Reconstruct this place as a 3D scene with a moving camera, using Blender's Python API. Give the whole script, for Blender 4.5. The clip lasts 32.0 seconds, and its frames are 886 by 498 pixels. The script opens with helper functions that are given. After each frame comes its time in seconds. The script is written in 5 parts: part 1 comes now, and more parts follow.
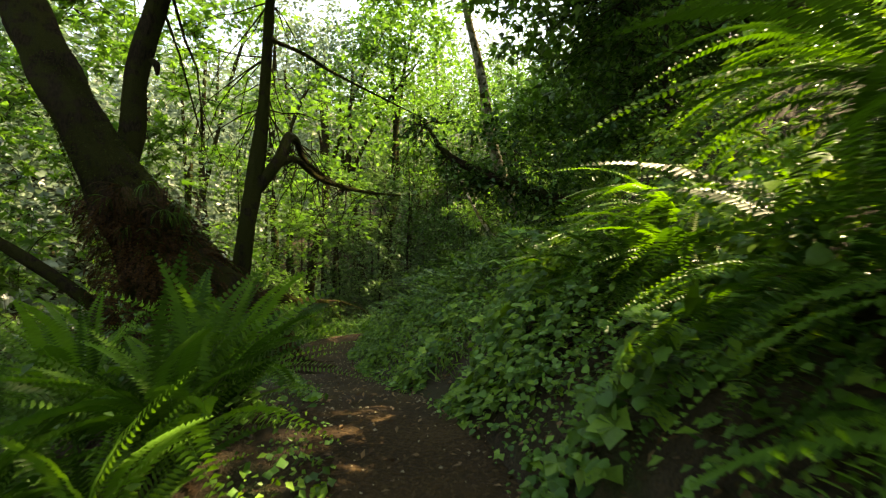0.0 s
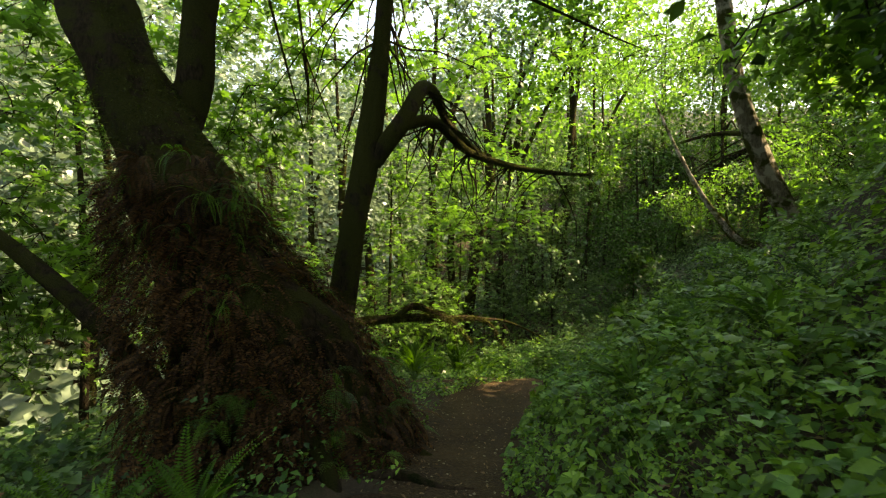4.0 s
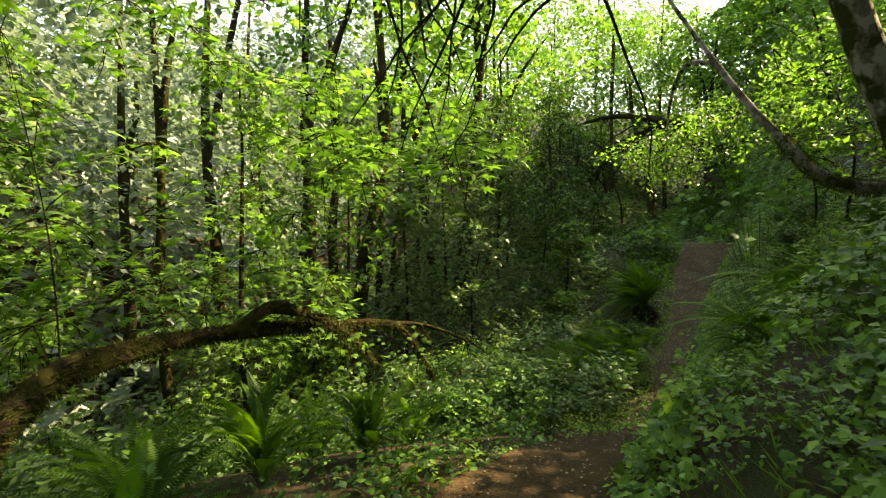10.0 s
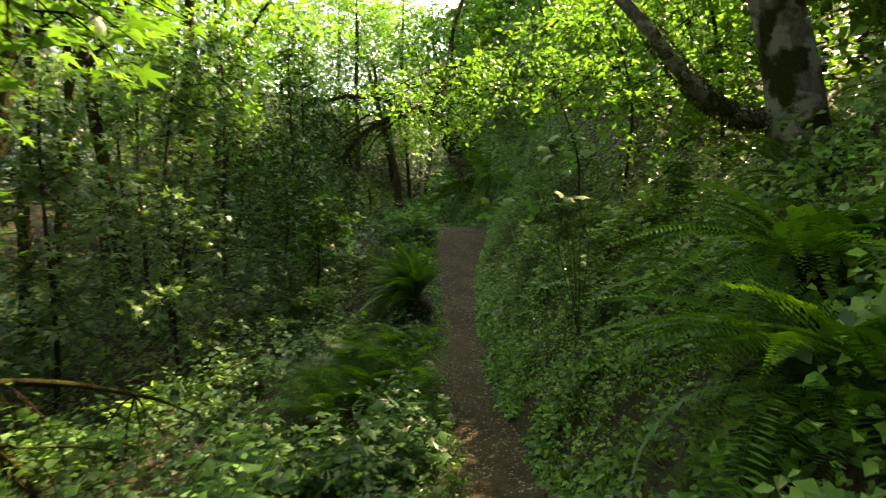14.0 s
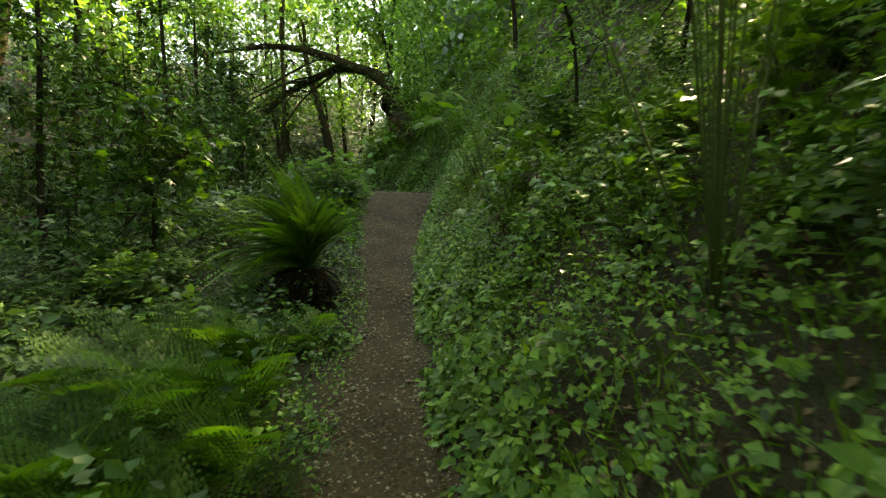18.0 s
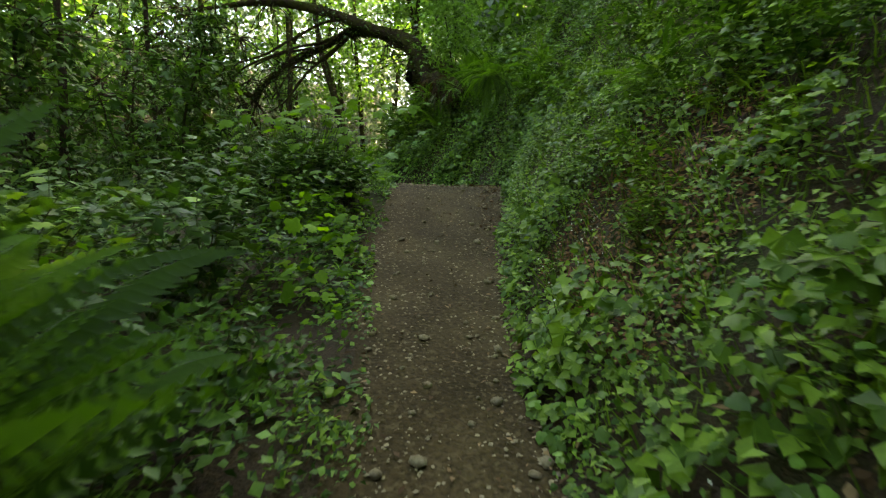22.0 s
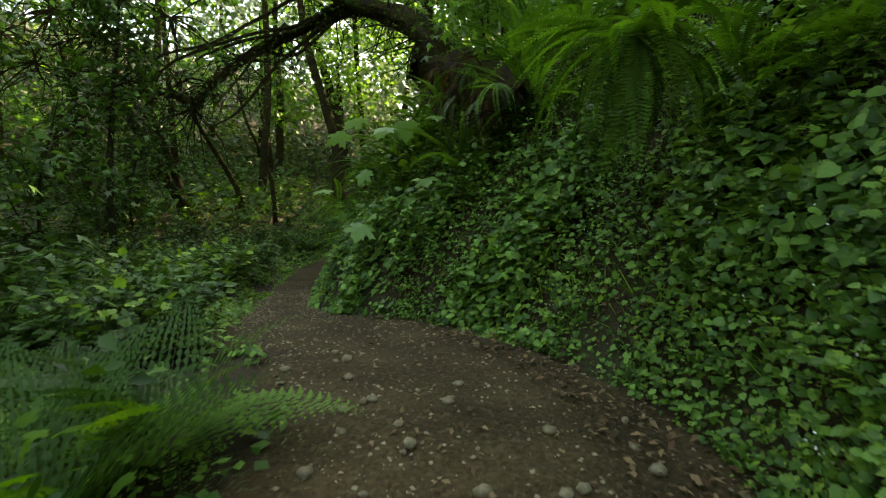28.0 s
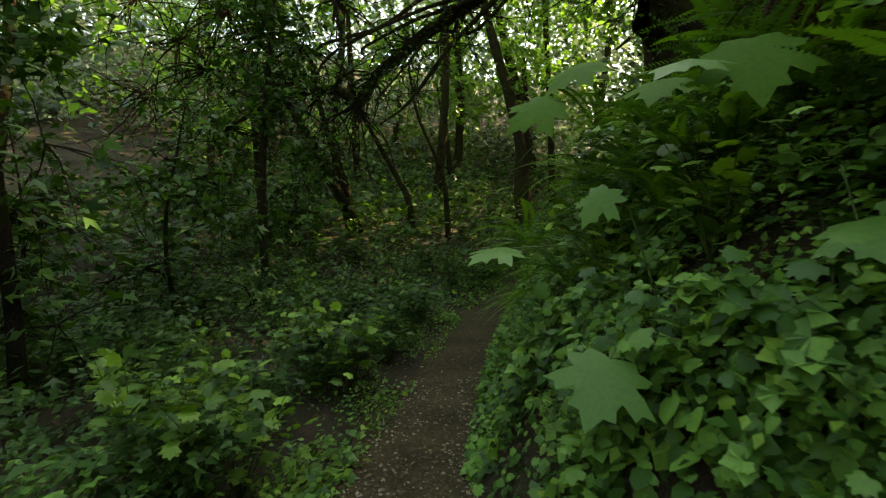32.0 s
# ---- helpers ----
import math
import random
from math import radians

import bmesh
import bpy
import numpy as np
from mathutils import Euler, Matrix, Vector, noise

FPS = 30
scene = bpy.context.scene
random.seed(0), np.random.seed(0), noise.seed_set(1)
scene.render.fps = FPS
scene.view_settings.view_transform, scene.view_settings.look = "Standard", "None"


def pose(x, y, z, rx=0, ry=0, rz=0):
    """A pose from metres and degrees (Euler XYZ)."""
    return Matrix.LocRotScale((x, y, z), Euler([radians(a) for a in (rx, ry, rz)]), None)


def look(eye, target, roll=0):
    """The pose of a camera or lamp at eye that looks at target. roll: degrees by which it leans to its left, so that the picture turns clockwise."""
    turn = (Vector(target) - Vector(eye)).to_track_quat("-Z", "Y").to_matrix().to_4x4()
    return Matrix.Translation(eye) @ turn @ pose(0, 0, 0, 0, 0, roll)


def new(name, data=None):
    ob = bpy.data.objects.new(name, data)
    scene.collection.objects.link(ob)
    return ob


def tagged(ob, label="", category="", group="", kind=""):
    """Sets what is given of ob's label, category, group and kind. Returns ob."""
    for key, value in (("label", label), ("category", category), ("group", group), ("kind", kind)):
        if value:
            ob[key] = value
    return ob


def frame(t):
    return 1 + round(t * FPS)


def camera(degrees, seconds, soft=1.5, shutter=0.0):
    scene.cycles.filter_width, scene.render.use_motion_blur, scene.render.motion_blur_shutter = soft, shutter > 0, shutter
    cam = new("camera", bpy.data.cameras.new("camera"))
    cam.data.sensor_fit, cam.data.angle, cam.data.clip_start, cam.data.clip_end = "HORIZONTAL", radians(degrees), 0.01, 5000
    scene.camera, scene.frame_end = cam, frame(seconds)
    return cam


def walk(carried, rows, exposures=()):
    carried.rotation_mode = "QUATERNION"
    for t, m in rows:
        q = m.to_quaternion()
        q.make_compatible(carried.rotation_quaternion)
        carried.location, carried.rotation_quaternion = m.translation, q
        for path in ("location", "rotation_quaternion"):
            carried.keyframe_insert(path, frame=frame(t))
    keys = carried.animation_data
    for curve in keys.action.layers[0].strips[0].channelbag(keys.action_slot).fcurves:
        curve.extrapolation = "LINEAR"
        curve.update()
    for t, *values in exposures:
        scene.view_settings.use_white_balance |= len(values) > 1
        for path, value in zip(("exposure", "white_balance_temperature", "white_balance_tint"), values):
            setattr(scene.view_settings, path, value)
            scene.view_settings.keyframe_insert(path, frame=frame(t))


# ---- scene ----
# the camera and its walk along the trail
cam = camera(84.9, 32.0, 1.2, 0.3)
METRES, EYE, TILT, LEAN, TURN = 36.0, 1.45, -3.0, -0.25, 0.0
ROWS = [
    (0.0, 0.0, 0.0, 0.0, 0.0, 0.0, -0.0),
    (0.5, -0.0012, 0.0168, 0.0014, 2.24, -0.04, 0.01),
    (1.0, -0.0003, 0.0321, 0.0037, 6.08, 0.04, -0.02),
    (1.5, -0.002, 0.0472, 0.0054, 10.02, -0.09, -0.31),
    (2.0, -0.0044, 0.0629, 0.0068, 11.9, -0.1, -0.38),
    (2.5, -0.0084, 0.078, 0.0084, 15.13, -0.18, -0.57),
    (3.0, -0.0137, 0.0926, 0.0082, 17.37, -0.14, -0.54),
    (3.5, -0.017, 0.1075, 0.0063, 19.7, -0.08, -0.56),
    (5.5, -0.0377, 0.1577, -0.0053, 19.61, -0.03, -0.87),
    (6.0, -0.043, 0.1699, -0.0077, 19.59, -0.03, -0.79),
    (6.5, -0.0491, 0.1817, -0.0098, 19.67, 0.01, -0.77),
    (7.0, -0.054, 0.1939, -0.0115, 19.68, 0.02, -0.7),
    (7.5, -0.0597, 0.2048, -0.0138, 19.63, 0.08, -0.76),
    (8.0, -0.0652, 0.2169, -0.015, 19.25, -0.07, -0.62),
    (8.5, -0.069, 0.2296, -0.0137, 17.53, 0.18, -0.51),
    (9.0, -0.0733, 0.2424, -0.015, 11.65, 0.19, -0.25),
    (9.5, -0.0747, 0.2527, -0.016, 6.8, 0.26, 0.19),
    (10.0, -0.0754, 0.265, -0.0171, 5.5, 0.21, 0.29),
    (10.5, -0.0778, 0.2764, -0.0202, 5.18, 0.15, 0.16),
    (11.0, -0.0795, 0.2885, -0.0221, 4.94, 0.16, 0.3),
    (11.5, -0.0788, 0.3019, -0.0248, 4.7, 0.05, 0.4),
    (12.0, -0.0779, 0.3169, -0.0264, 2.71, -0.01, 0.58),
    (12.5, -0.0743, 0.332, -0.0269, -1.69, -0.14, 0.89),
    (13.0, -0.0718, 0.3474, -0.0268, -9.5, -0.51, 1.03),
    (13.5, -0.0678, 0.3611, -0.0268, -18.07, -0.57, 1.53),
    (14.0, -0.0619, 0.3745, -0.0257, -23.99, -0.82, 1.7),
    (14.5, -0.0569, 0.3869, -0.027, -30.6, -1.04, 1.93),
    (16.5, -0.0263, 0.4323, -0.0412, -31.57, -1.0, 2.05),
    (17.0, -0.0172, 0.4491, -0.0452, -31.32, -1.12, 2.06),
    (17.5, -0.0085, 0.4667, -0.0496, -30.74, -1.24, 1.89),
    (18.0, 0.0006, 0.4865, -0.0522, -30.14, -1.27, 1.85),
    (18.5, 0.0086, 0.5062, -0.0527, -28.08, -1.27, 1.6),
    (19.0, 0.0158, 0.5277, -0.0518, -27.77, -1.43, 1.59),
    (19.5, 0.0239, 0.5475, -0.0493, -27.42, -1.26, 1.47),
    (20.0, 0.0304, 0.5681, -0.0479, -27.32, -1.32, 1.42),
    (20.5, 0.0389, 0.5874, -0.0459, -27.32, -1.27, 1.45),
    (21.0, 0.0451, 0.6058, -0.0439, -27.51, -1.26, 1.29),
    (21.5, 0.0536, 0.6235, -0.0417, -27.56, -1.21, 1.41),
    (22.0, 0.0622, 0.6396, -0.0392, -27.74, -1.31, 1.35),
    (22.5, 0.0707, 0.6586, -0.037, -27.73, -1.24, 1.27),
    (23.0, 0.079, 0.6751, -0.0314, -27.7, -1.17, 1.36),
    (23.5, 0.0849, 0.692, -0.0271, -27.83, -1.11, 1.15),
    (24.0, 0.0918, 0.7072, -0.0224, -27.61, -0.99, 1.26),
    (24.5, 0.0977, 0.7225, -0.0184, -27.45, -1.01, 1.05),
    (25.0, 0.1041, 0.7379, -0.0145, -27.32, -0.92, 1.13),
    (25.5, 0.1113, 0.7505, -0.009, -27.05, -0.9, 1.12),
    (27.5, 0.14, 0.7958, 0.0097, -26.55, -0.91, 1.32),
    (28.0, 0.1473, 0.8053, 0.0154, -25.69, -0.83, 1.06),
    (28.5, 0.1541, 0.8168, 0.0194, -25.08, -0.93, 1.06),
    (29.0, 0.1606, 0.8265, 0.0245, -22.56, -0.89, 1.03),
    (29.5, 0.1659, 0.8395, 0.0258, -18.46, -1.07, 0.71),
    (30.0, 0.1705, 0.8537, 0.0267, -13.99, -1.16, 0.6),
    (30.5, 0.172, 0.8669, 0.0289, -9.43, -1.18, 0.18),
    (31.0, 0.1718, 0.8821, 0.0311, -6.89, -1.28, 0.11),
    (31.5, 0.172, 0.8965, 0.033, -5.05, -1.15, 0.06),
    (32.0, 0.1705, 0.9091, 0.0346, -4.63, -1.04, 0.02),
]
walk(cam, [(t, pose(0, 0, EYE, TILT, LEAN, TURN) @ pose(METRES * x, METRES * y, METRES * z, 90 + pitch, roll, yaw)) for t, x, y, z, yaw, pitch, roll in ROWS],
     [(0.0, 2.65, 11000, 12), (3.0, 2.65, 11000, 12), (6.5, 2.9, 11000, 12), (9.0, 2.86, 11000, 12), (14.0, 3.08, 11000, 12), (18.0, 3.35, 11000, 12), (24.0, 3.5, 11000, 12), (29.0, 3.2, 11000, 12), (32.0, 2.92, 11000, 12)])

# ---- daylight: a clear sky and a sun from over the bank ----
SUN_TO = Vector((.68, .32, .62)).normalized()
world = bpy.data.worlds.new("sky")
scene.world = world
world.use_nodes = True
wn = world.node_tree.nodes
sky = wn.new("ShaderNodeTexSky")
sky.sky_type = "NISHITA"
sky.sun_disc = False
sky.sun_elevation = math.asin(SUN_TO.z)
sky.sun_rotation = math.atan2(SUN_TO.x, SUN_TO.y)
wn["Background"].inputs["Strength"].default_value = 0.15
world.node_tree.links.new(sky.outputs["Color"], wn["Background"].inputs["Color"])
sun = new("sun", bpy.data.lights.new("sun", "SUN"))
sun.data.energy = 3.7
sun.data.angle = radians(0.6)
sun.data.color = (1.0, .93, .78)
sun.matrix_world = look((0, 0, 40), Vector((0, 0, 40)) - SUN_TO)
scene.view_settings.exposure = 0.0

# ---- the lie of the land: a trail cut into the side of a ravine ----
# y, centre x, height, half width of the trail
TRAIL = np.array([
    (-30, 0.8, 0.3, .45), (-6, 0.2, 0.0, .45), (0, 0.0, 0.0, .45), (2.3, -.1, .12, .48), (3.3, -.35, .13, .45), (5.6, -1.15, -.45, .5),
    (7.4, -1.85, -.84, .55), (8.2, -2.1, -.93, .55), (10, -2.5, -1.25, .6), (12.3, -2.7, -1.62, .75), (13.2, -2.4, -1.68, .65),
    (14, -1.95, -1.76, .5), (16.1, -.45, -2.45, .42), (17.4, .2, -2.76, .42), (18.9, .72, -2.83, .42), (20.3, 1.25, -2.78, .4),
    (23, 2.55, -2.58, .4), (25, 3.4, -2.2, .48), (27.7, 4.72, -1.45, .78), (29.5, 5.85, -.82, 1.0), (30.5, 6.5, -.62, 1.1),
    (31.5, 6.65, -.54, 1.0), (32.4, 6.65, -.52, .95), (33.4, 6.4, -.52, .85), (34.5, 6.08, -.6, .56), (36, 6.2, -.74, .42), (38.2, 6.75, -.8, .4), (41.5, 7.65, -.75, .38),
    (45, 9.6, -.6, .36), (52, 14.5, -.2, .36), (62, 20.0, .5, .36), (130, 50, 3, .36)])
FINE_Y = np.arange(-30, 130, 0.1)
SMOOTH = np.hanning(17) / np.hanning(17).sum()
FINE = [np.convolve(np.pad(np.interp(FINE_Y, TRAIL[:, 0], TRAIL[:, c]), 8, mode="edge"), SMOOTH, "valid") for c in (1, 2, 3)]
BANK = np.array([(-30, 1.3), (1.5, 1.4), (2.7, .78), (3.6, .76), (4.9, .9), (6.5, .65), (11, .65), (14, .9), (16.5, 1.1), (20, 1.05), (24, 1.12), (27, 1.3), (29.5, 1.7), (31, 2.4), (33, 1.8), (36, 1.45), (40, 1.1), (46, .45), (60, .3), (130, .3)])


def trail_at(y):
    return [np.interp(y, FINE_Y, a) for a in FINE]


def ripple(x, y):
    """Gentle unevenness of the forest floor, about 0.1 m."""
    return (.05 * np.sin(1.3 * x + .7 * y) + .05 * np.sin(.9 * y - 1.7 * x + 1) + .03 * np.sin(3.1 * x + 2.3) * np.sin(2.7 * y)
            + .35 * np.sin(.21 * x + .8) * np.sin(.17 * y + .4) * np.clip(np.abs(x - np.interp(y, FINE_Y, FINE[0])) / 6, 0, 1))


def ground_z(x, y):
    x, y = np.asarray(x, float), np.asarray(y, float)
    cx, cz, hw = trail_at(y)
    u = (x - cx) * .93
    k = np.interp(y, BANK[:, 0], BANK[:, 1])
    up, down = np.maximum(u - hw, 0), np.maximum(-u - hw, 0)
    steep = np.interp(y, [3, 7, 12, 15, 21, 24, 28, 30.5, 36, 40], [1.3, 5, 5, 2.8, 2.8, 4, 5, 1.5, 1.9, 5])
    rise = k * np.minimum(up, steep) + np.minimum(k, .95) * (.4 * np.clip(up - steep, 0, 5 - steep) + .6 * np.clip(up - 5, 0, 14) + .15 * np.clip(up - 19, 0, 300))
    fall = np.interp(down, [0, .5, 2, 5, 11, 17, 45, 90, 400], [0, 0, -.2, -1.0, -3.4, -3.8, 18, 26, 30])
    fall = fall * np.interp(y, [38, 47], [1, .15])
    far = np.clip(y - 44, 0, 60) * .22 + np.clip(y - 64, 0, 60) * .15 + np.clip(-y - 14, 0, 60) * .3
    edge = np.clip((up + down) / .5, 0, 1)
    return cz + rise + fall + far * np.clip((up + down) / 6, .25, 1) + ripple(x, y) * edge


# ---- materials ----
def nodes_of(name):
    m = bpy.data.materials.new(name)
    m.use_nodes = True
    n, l = m.node_tree.nodes, m.node_tree.links
    return m, n, l, n["Principled BSDF"], n["Material Output"]


def ramp(n, l, source, stops):
    r = n.new("ShaderNodeValToRGB")
    while len(r.color_ramp.elements) < len(stops):
        r.color_ramp.elements.new(.5)
    for e, (p, c) in zip(r.color_ramp.elements, stops):
        e.position, e.color = p, (*c, 1)
    l.new(source, r.inputs[0])
    return r.outputs[0]


def noise_at(n, l, scale, detail=4, kind="Object"):
    tc = n.new("ShaderNodeTexCoord")
    t = n.new("ShaderNodeTexNoise")
    t.inputs["Scale"].default_value, t.inputs["Detail"].default_value = scale, detail
    l.new(tc.outputs[kind], t.inputs["Vector"])
    return t.outputs["Fac"]


def blend(n, l, fac, a, b, mode="MIX"):
    m = n.new("ShaderNodeMix")
    m.data_type, m.blend_type = "RGBA", mode
    for s, v in ((0, fac), (6, a), (7, b)):
        if isinstance(v, (int, float)):
            m.inputs[s].default_value = v
        elif isinstance(v, tuple):
            m.inputs[s].default_value = (*v, 1)
        else:
            l.new(v, m.inputs[s])
    return m.outputs[2]


def leaf_material(name, dark, light, through_light, glow=.45, rough=.42, by_object=False, patch=.6, sheen=.14):
    """A thin leaf: glossy upper skin, and light that comes through the blade."""
    m, n, l, p, out = nodes_of(name)
    if by_object:
        each = n.new("ShaderNodeObjectInfo").outputs["Random"]
    else:
        each = n.new("ShaderNodeNewGeometry").outputs["Random Per Island"]
    own = ramp(n, l, each, [(0, tuple(c * .6 for c in dark)), (.3, dark), (.8, light), (1, tuple(min(1, c * 1.35) for c in light))])
    big = noise_at(n, l, patch, 2)
    col = blend(n, l, ramp(n, l, big, [(.35, (0, 0, 0)), (.65, (.35, .35, .35))]), own, dark)
    fine = noise_at(n, l, 60, 3)
    col = blend(n, l, .35, col, ramp(n, l, fine, [(.3, (.55, .55, .5)), (.7, (1.1, 1.1, 1))]), "MULTIPLY")
    l.new(col, p.inputs["Base Color"])
    p.inputs["Roughness"].default_value = rough
    p.inputs["Specular IOR Level"].default_value = sheen
    t = n.new("ShaderNodeBsdfTranslucent")
    l.new(blend(n, l, 1.0, col, through_light, "MULTIPLY"), t.inputs["Color"])
    mix = n.new("ShaderNodeMixShader")
    mix.inputs[0].default_value = glow
    l.new(p.outputs[0], mix.inputs[1])
    l.new(t.outputs[0], mix.inputs[2])
    l.new(mix.outputs[0], out.inputs[0])
    return m


def bark_material(name, dark, light, moss, moss_share, scale=9, patches=None):
    """Furrowed bark with moss in cushions on it."""
    m, n, l, p, out = nodes_of(name)
    tc = n.new("ShaderNodeTexCoord")
    mp = n.new("ShaderNodeMapping")
    mp.inputs["Scale"].default_value = (1, 1, .3)
    l.new(tc.outputs["Object"], mp.inputs["Vector"])
    v = n.new("ShaderNodeTexNoise")
    v.inputs["Scale"].default_value, v.inputs["Detail"].default_value, v.inputs["Roughness"].default_value = scale * 3, 8, .7
    l.new(mp.outputs[0], v.inputs["Vector"])
    bark = ramp(n, l, v.outputs["Fac"], [(.3, dark), (.62, light)])
    if patches:
        spot = noise_at(n, l, 5, 5)
        bark = blend(n, l, ramp(n, l, spot, [(.47, (0, 0, 0)), (.53, (1, 1, 1))]), bark, patches)
    cushion = noise_at(n, l, 3.5, 6)
    fuzz = noise_at(n, l, 90, 4)
    mosscol = ramp(n, l, fuzz, [(.3, tuple(c * .45 for c in moss)), (.7, moss)])
    share = ramp(n, l, cushion, [(.62 - .3 * moss_share, (0, 0, 0)), (.70 - .3 * moss_share, (1, 1, 1))])
    l.new(blend(n, l, share, bark, mosscol), p.inputs["Base Color"])
    p.inputs["Roughness"].default_value = .95
    p.inputs["Specular IOR Level"].default_value = .03
    b = n.new("ShaderNodeBump")
    b.inputs["Strength"].default_value, b.inputs["Distance"].default_value = 1.0, .06
    add = n.new("ShaderNodeMath")
    l.new(v.outputs["Fac"], add.inputs[0])
    l.new(fuzz, add.inputs[1])
    l.new(add.outputs[0], b.inputs["Height"])
    l.new(b.outputs[0], p.inputs["Normal"])
    return m


def soil_material(name, stops, fine=70, bump=.02, litter=None, start_tint=None):
    m, n, l, p, out = nodes_of(name)
    a, b = noise_at(n, l, 1.6, 6), noise_at(n, l, fine, 6)
    col = ramp(n, l, a, stops)
    col = blend(n, l, .8, col, ramp(n, l, b, [(.3, (.45, .43, .4)), (.5, (.95, .95, .95)), (.72, (1.5, 1.45, 1.35))]), "MULTIPLY")
    if litter:
        col = blend(n, l, ramp(n, l, noise_at(n, l, 26, 6), [(.56, (0, 0, 0)), (.62, (.8, .8, .8))]), col, litter)
    if start_tint:
        # the tint darkens and browns the dirt up to y 12, fading out by y 21
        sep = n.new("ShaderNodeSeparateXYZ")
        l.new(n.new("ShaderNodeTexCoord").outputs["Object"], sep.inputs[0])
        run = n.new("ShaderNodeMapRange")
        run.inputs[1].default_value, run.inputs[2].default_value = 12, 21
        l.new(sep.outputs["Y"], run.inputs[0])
        col = blend(n, l, run.outputs[0], blend(n, l, 1.0, col, start_tint, "MULTIPLY"), col)
    l.new(col, p.inputs["Base Color"])
    p.inputs["Roughness"].default_value = .92
    p.inputs["Specular IOR Level"].default_value = .2
    bp = n.new("ShaderNodeBump")
    bp.inputs["Strength"].default_value, bp.inputs["Distance"].default_value = .9, bump
    l.new(b, bp.inputs["Height"])
    l.new(bp.outputs[0], p.inputs["Normal"])
    return m


YELLOWED = (1.4, 1.6, .75)
MAPLE = leaf_material("maple_leaf", (.06, .138, .028), (.125, .25, .06), YELLOWED, .55, .38, sheen=.3)
COVER = leaf_material("ground_cover_leaf", (.048, .142, .026), (.145, .31, .06), (1.3, 1.3, .5), .3, .4, sheen=.24)
# shrub leaves; also put on some trees as painted-in shade
SHRUB_AND_SHADE = leaf_material("shrub_and_shade_leaf", (.022, .072, .015), (.062, .15, .026), (1.2, 1.3, .5), .3, .42, sheen=.2)
HERB = leaf_material("herb_leaf", (.065, .155, .022), (.175, .32, .045), (1.3, 1.35, .5), .35, .4, sheen=.24)
FERN = leaf_material("fern_leaf", (.037, .107, .018), (.097, .222, .034), (1.3, 1.4, .45), .42, by_object=True, sheen=.22)
# grey-blue far leaves: distance haze and sky glint put into the colour
HAZY_LEAF = leaf_material("hazy_far_leaf", (.10, .155, .10), (.19, .26, .185), (1.1, 1.15, .95), .4, .36, patch=.12, sheen=.45)
# lighter leaf copy: skylight in the ravine is put into its colour
LIT_UNDER = leaf_material("lit_understory_leaf", (.052, .118, .044), (.12, .215, .08), (1.2, 1.3, .6), .42, .4, sheen=.35)
BERRY = leaf_material("thimbleberry_leaf", (.06, .16, .02), (.14, .29, .042), (1.35, 1.5, .45), .55, .5, sheen=.08)
DEAD_HEAP = leaf_material("dead_fern_heap", (.03, .015, .006), (.10, .05, .017), (1.2, 1, .6), .3, .75)
DEAD_FERN = leaf_material("dead_fern", (.028, .0145, .006), (.085, .045, .017), (1.2, 1, .6), .3, .7, by_object=True)
# near-black copy of the dead fern: shade under the crown put into its colour
SHADED_SKIRT = leaf_material("shaded_dead_skirt", (.010, .006, .0035), (.03, .018, .009), (1.2, 1, .6), .2, .8, by_object=True)
PALE_HERB = leaf_material("pale_herb", (.085, .185, .028), (.21, .36, .06), (1.3, 1.35, .5), .38, .42, sheen=.2)
ROOT_BARK = bark_material("worn_root", (.03, .021, .013), (.085, .06, .038), (.03, .035, .012), .2, 12)
DRY_LEAF = leaf_material("dry_leaf", (.08, .045, .022), (.21, .14, .075), (1, .9, .7), .15, .7)
MOSSY = bark_material("mossy_bark", (.014, .011, .007), (.05, .038, .023), (.058, .062, .017), .8)
DARK_BARK = bark_material("dark_bark", (.010, .0075, .005), (.045, .032, .02), (.05, .052, .015), .6)
THIN_BARK = bark_material("thin_bark", (.014, .011, .008), (.05, .038, .027), (.035, .046, .012), .35, 20)
PALE_BARK = bark_material("pale_bark", (.08, .065, .045), (.26, .22, .17), (.07, .075, .022), .4, 9, patches=(.38, .34, .28))
MOSS = leaf_material("moss", (.022, .030, .007), (.055, .070, .015), (1.2, 1.2, .5), .3, .8)
STEM = leaf_material("green_stem", (.06, .09, .03), (.10, .13, .04), (1, 1, .6), .1, .6)
TWIG = bark_material("twig_bark", (.015, .011, .008), (.05, .038, .025), (.03, .036, .01), .3, 30)
SOIL = soil_material("forest_soil", [(.3, (.022, .017, .010)), (.5, (.042, .031, .018)), (.68, (.028, .042, .011))], litter=(.055, .036, .018))
DIRT = soil_material("trail_dirt", [(.3, (.027, .0185, .007)), (.55, (.048, .034, .0135)), (.75, (.075, .055, .024))], 38, .02, start_tint=(.75, .62, .5), litter=(.084, .063, .03))
ROCK = soil_material("pebble_stone", [(.3, (.13, .107, .062)), (.7, (.28, .245, .16))], 30, .004)
FLOWER = leaf_material("flower", (.6, .6, .52), (.8, .8, .74), (1, 1, .9), .3)

# ---- makers ----
rng = np.random.default_rng(7)


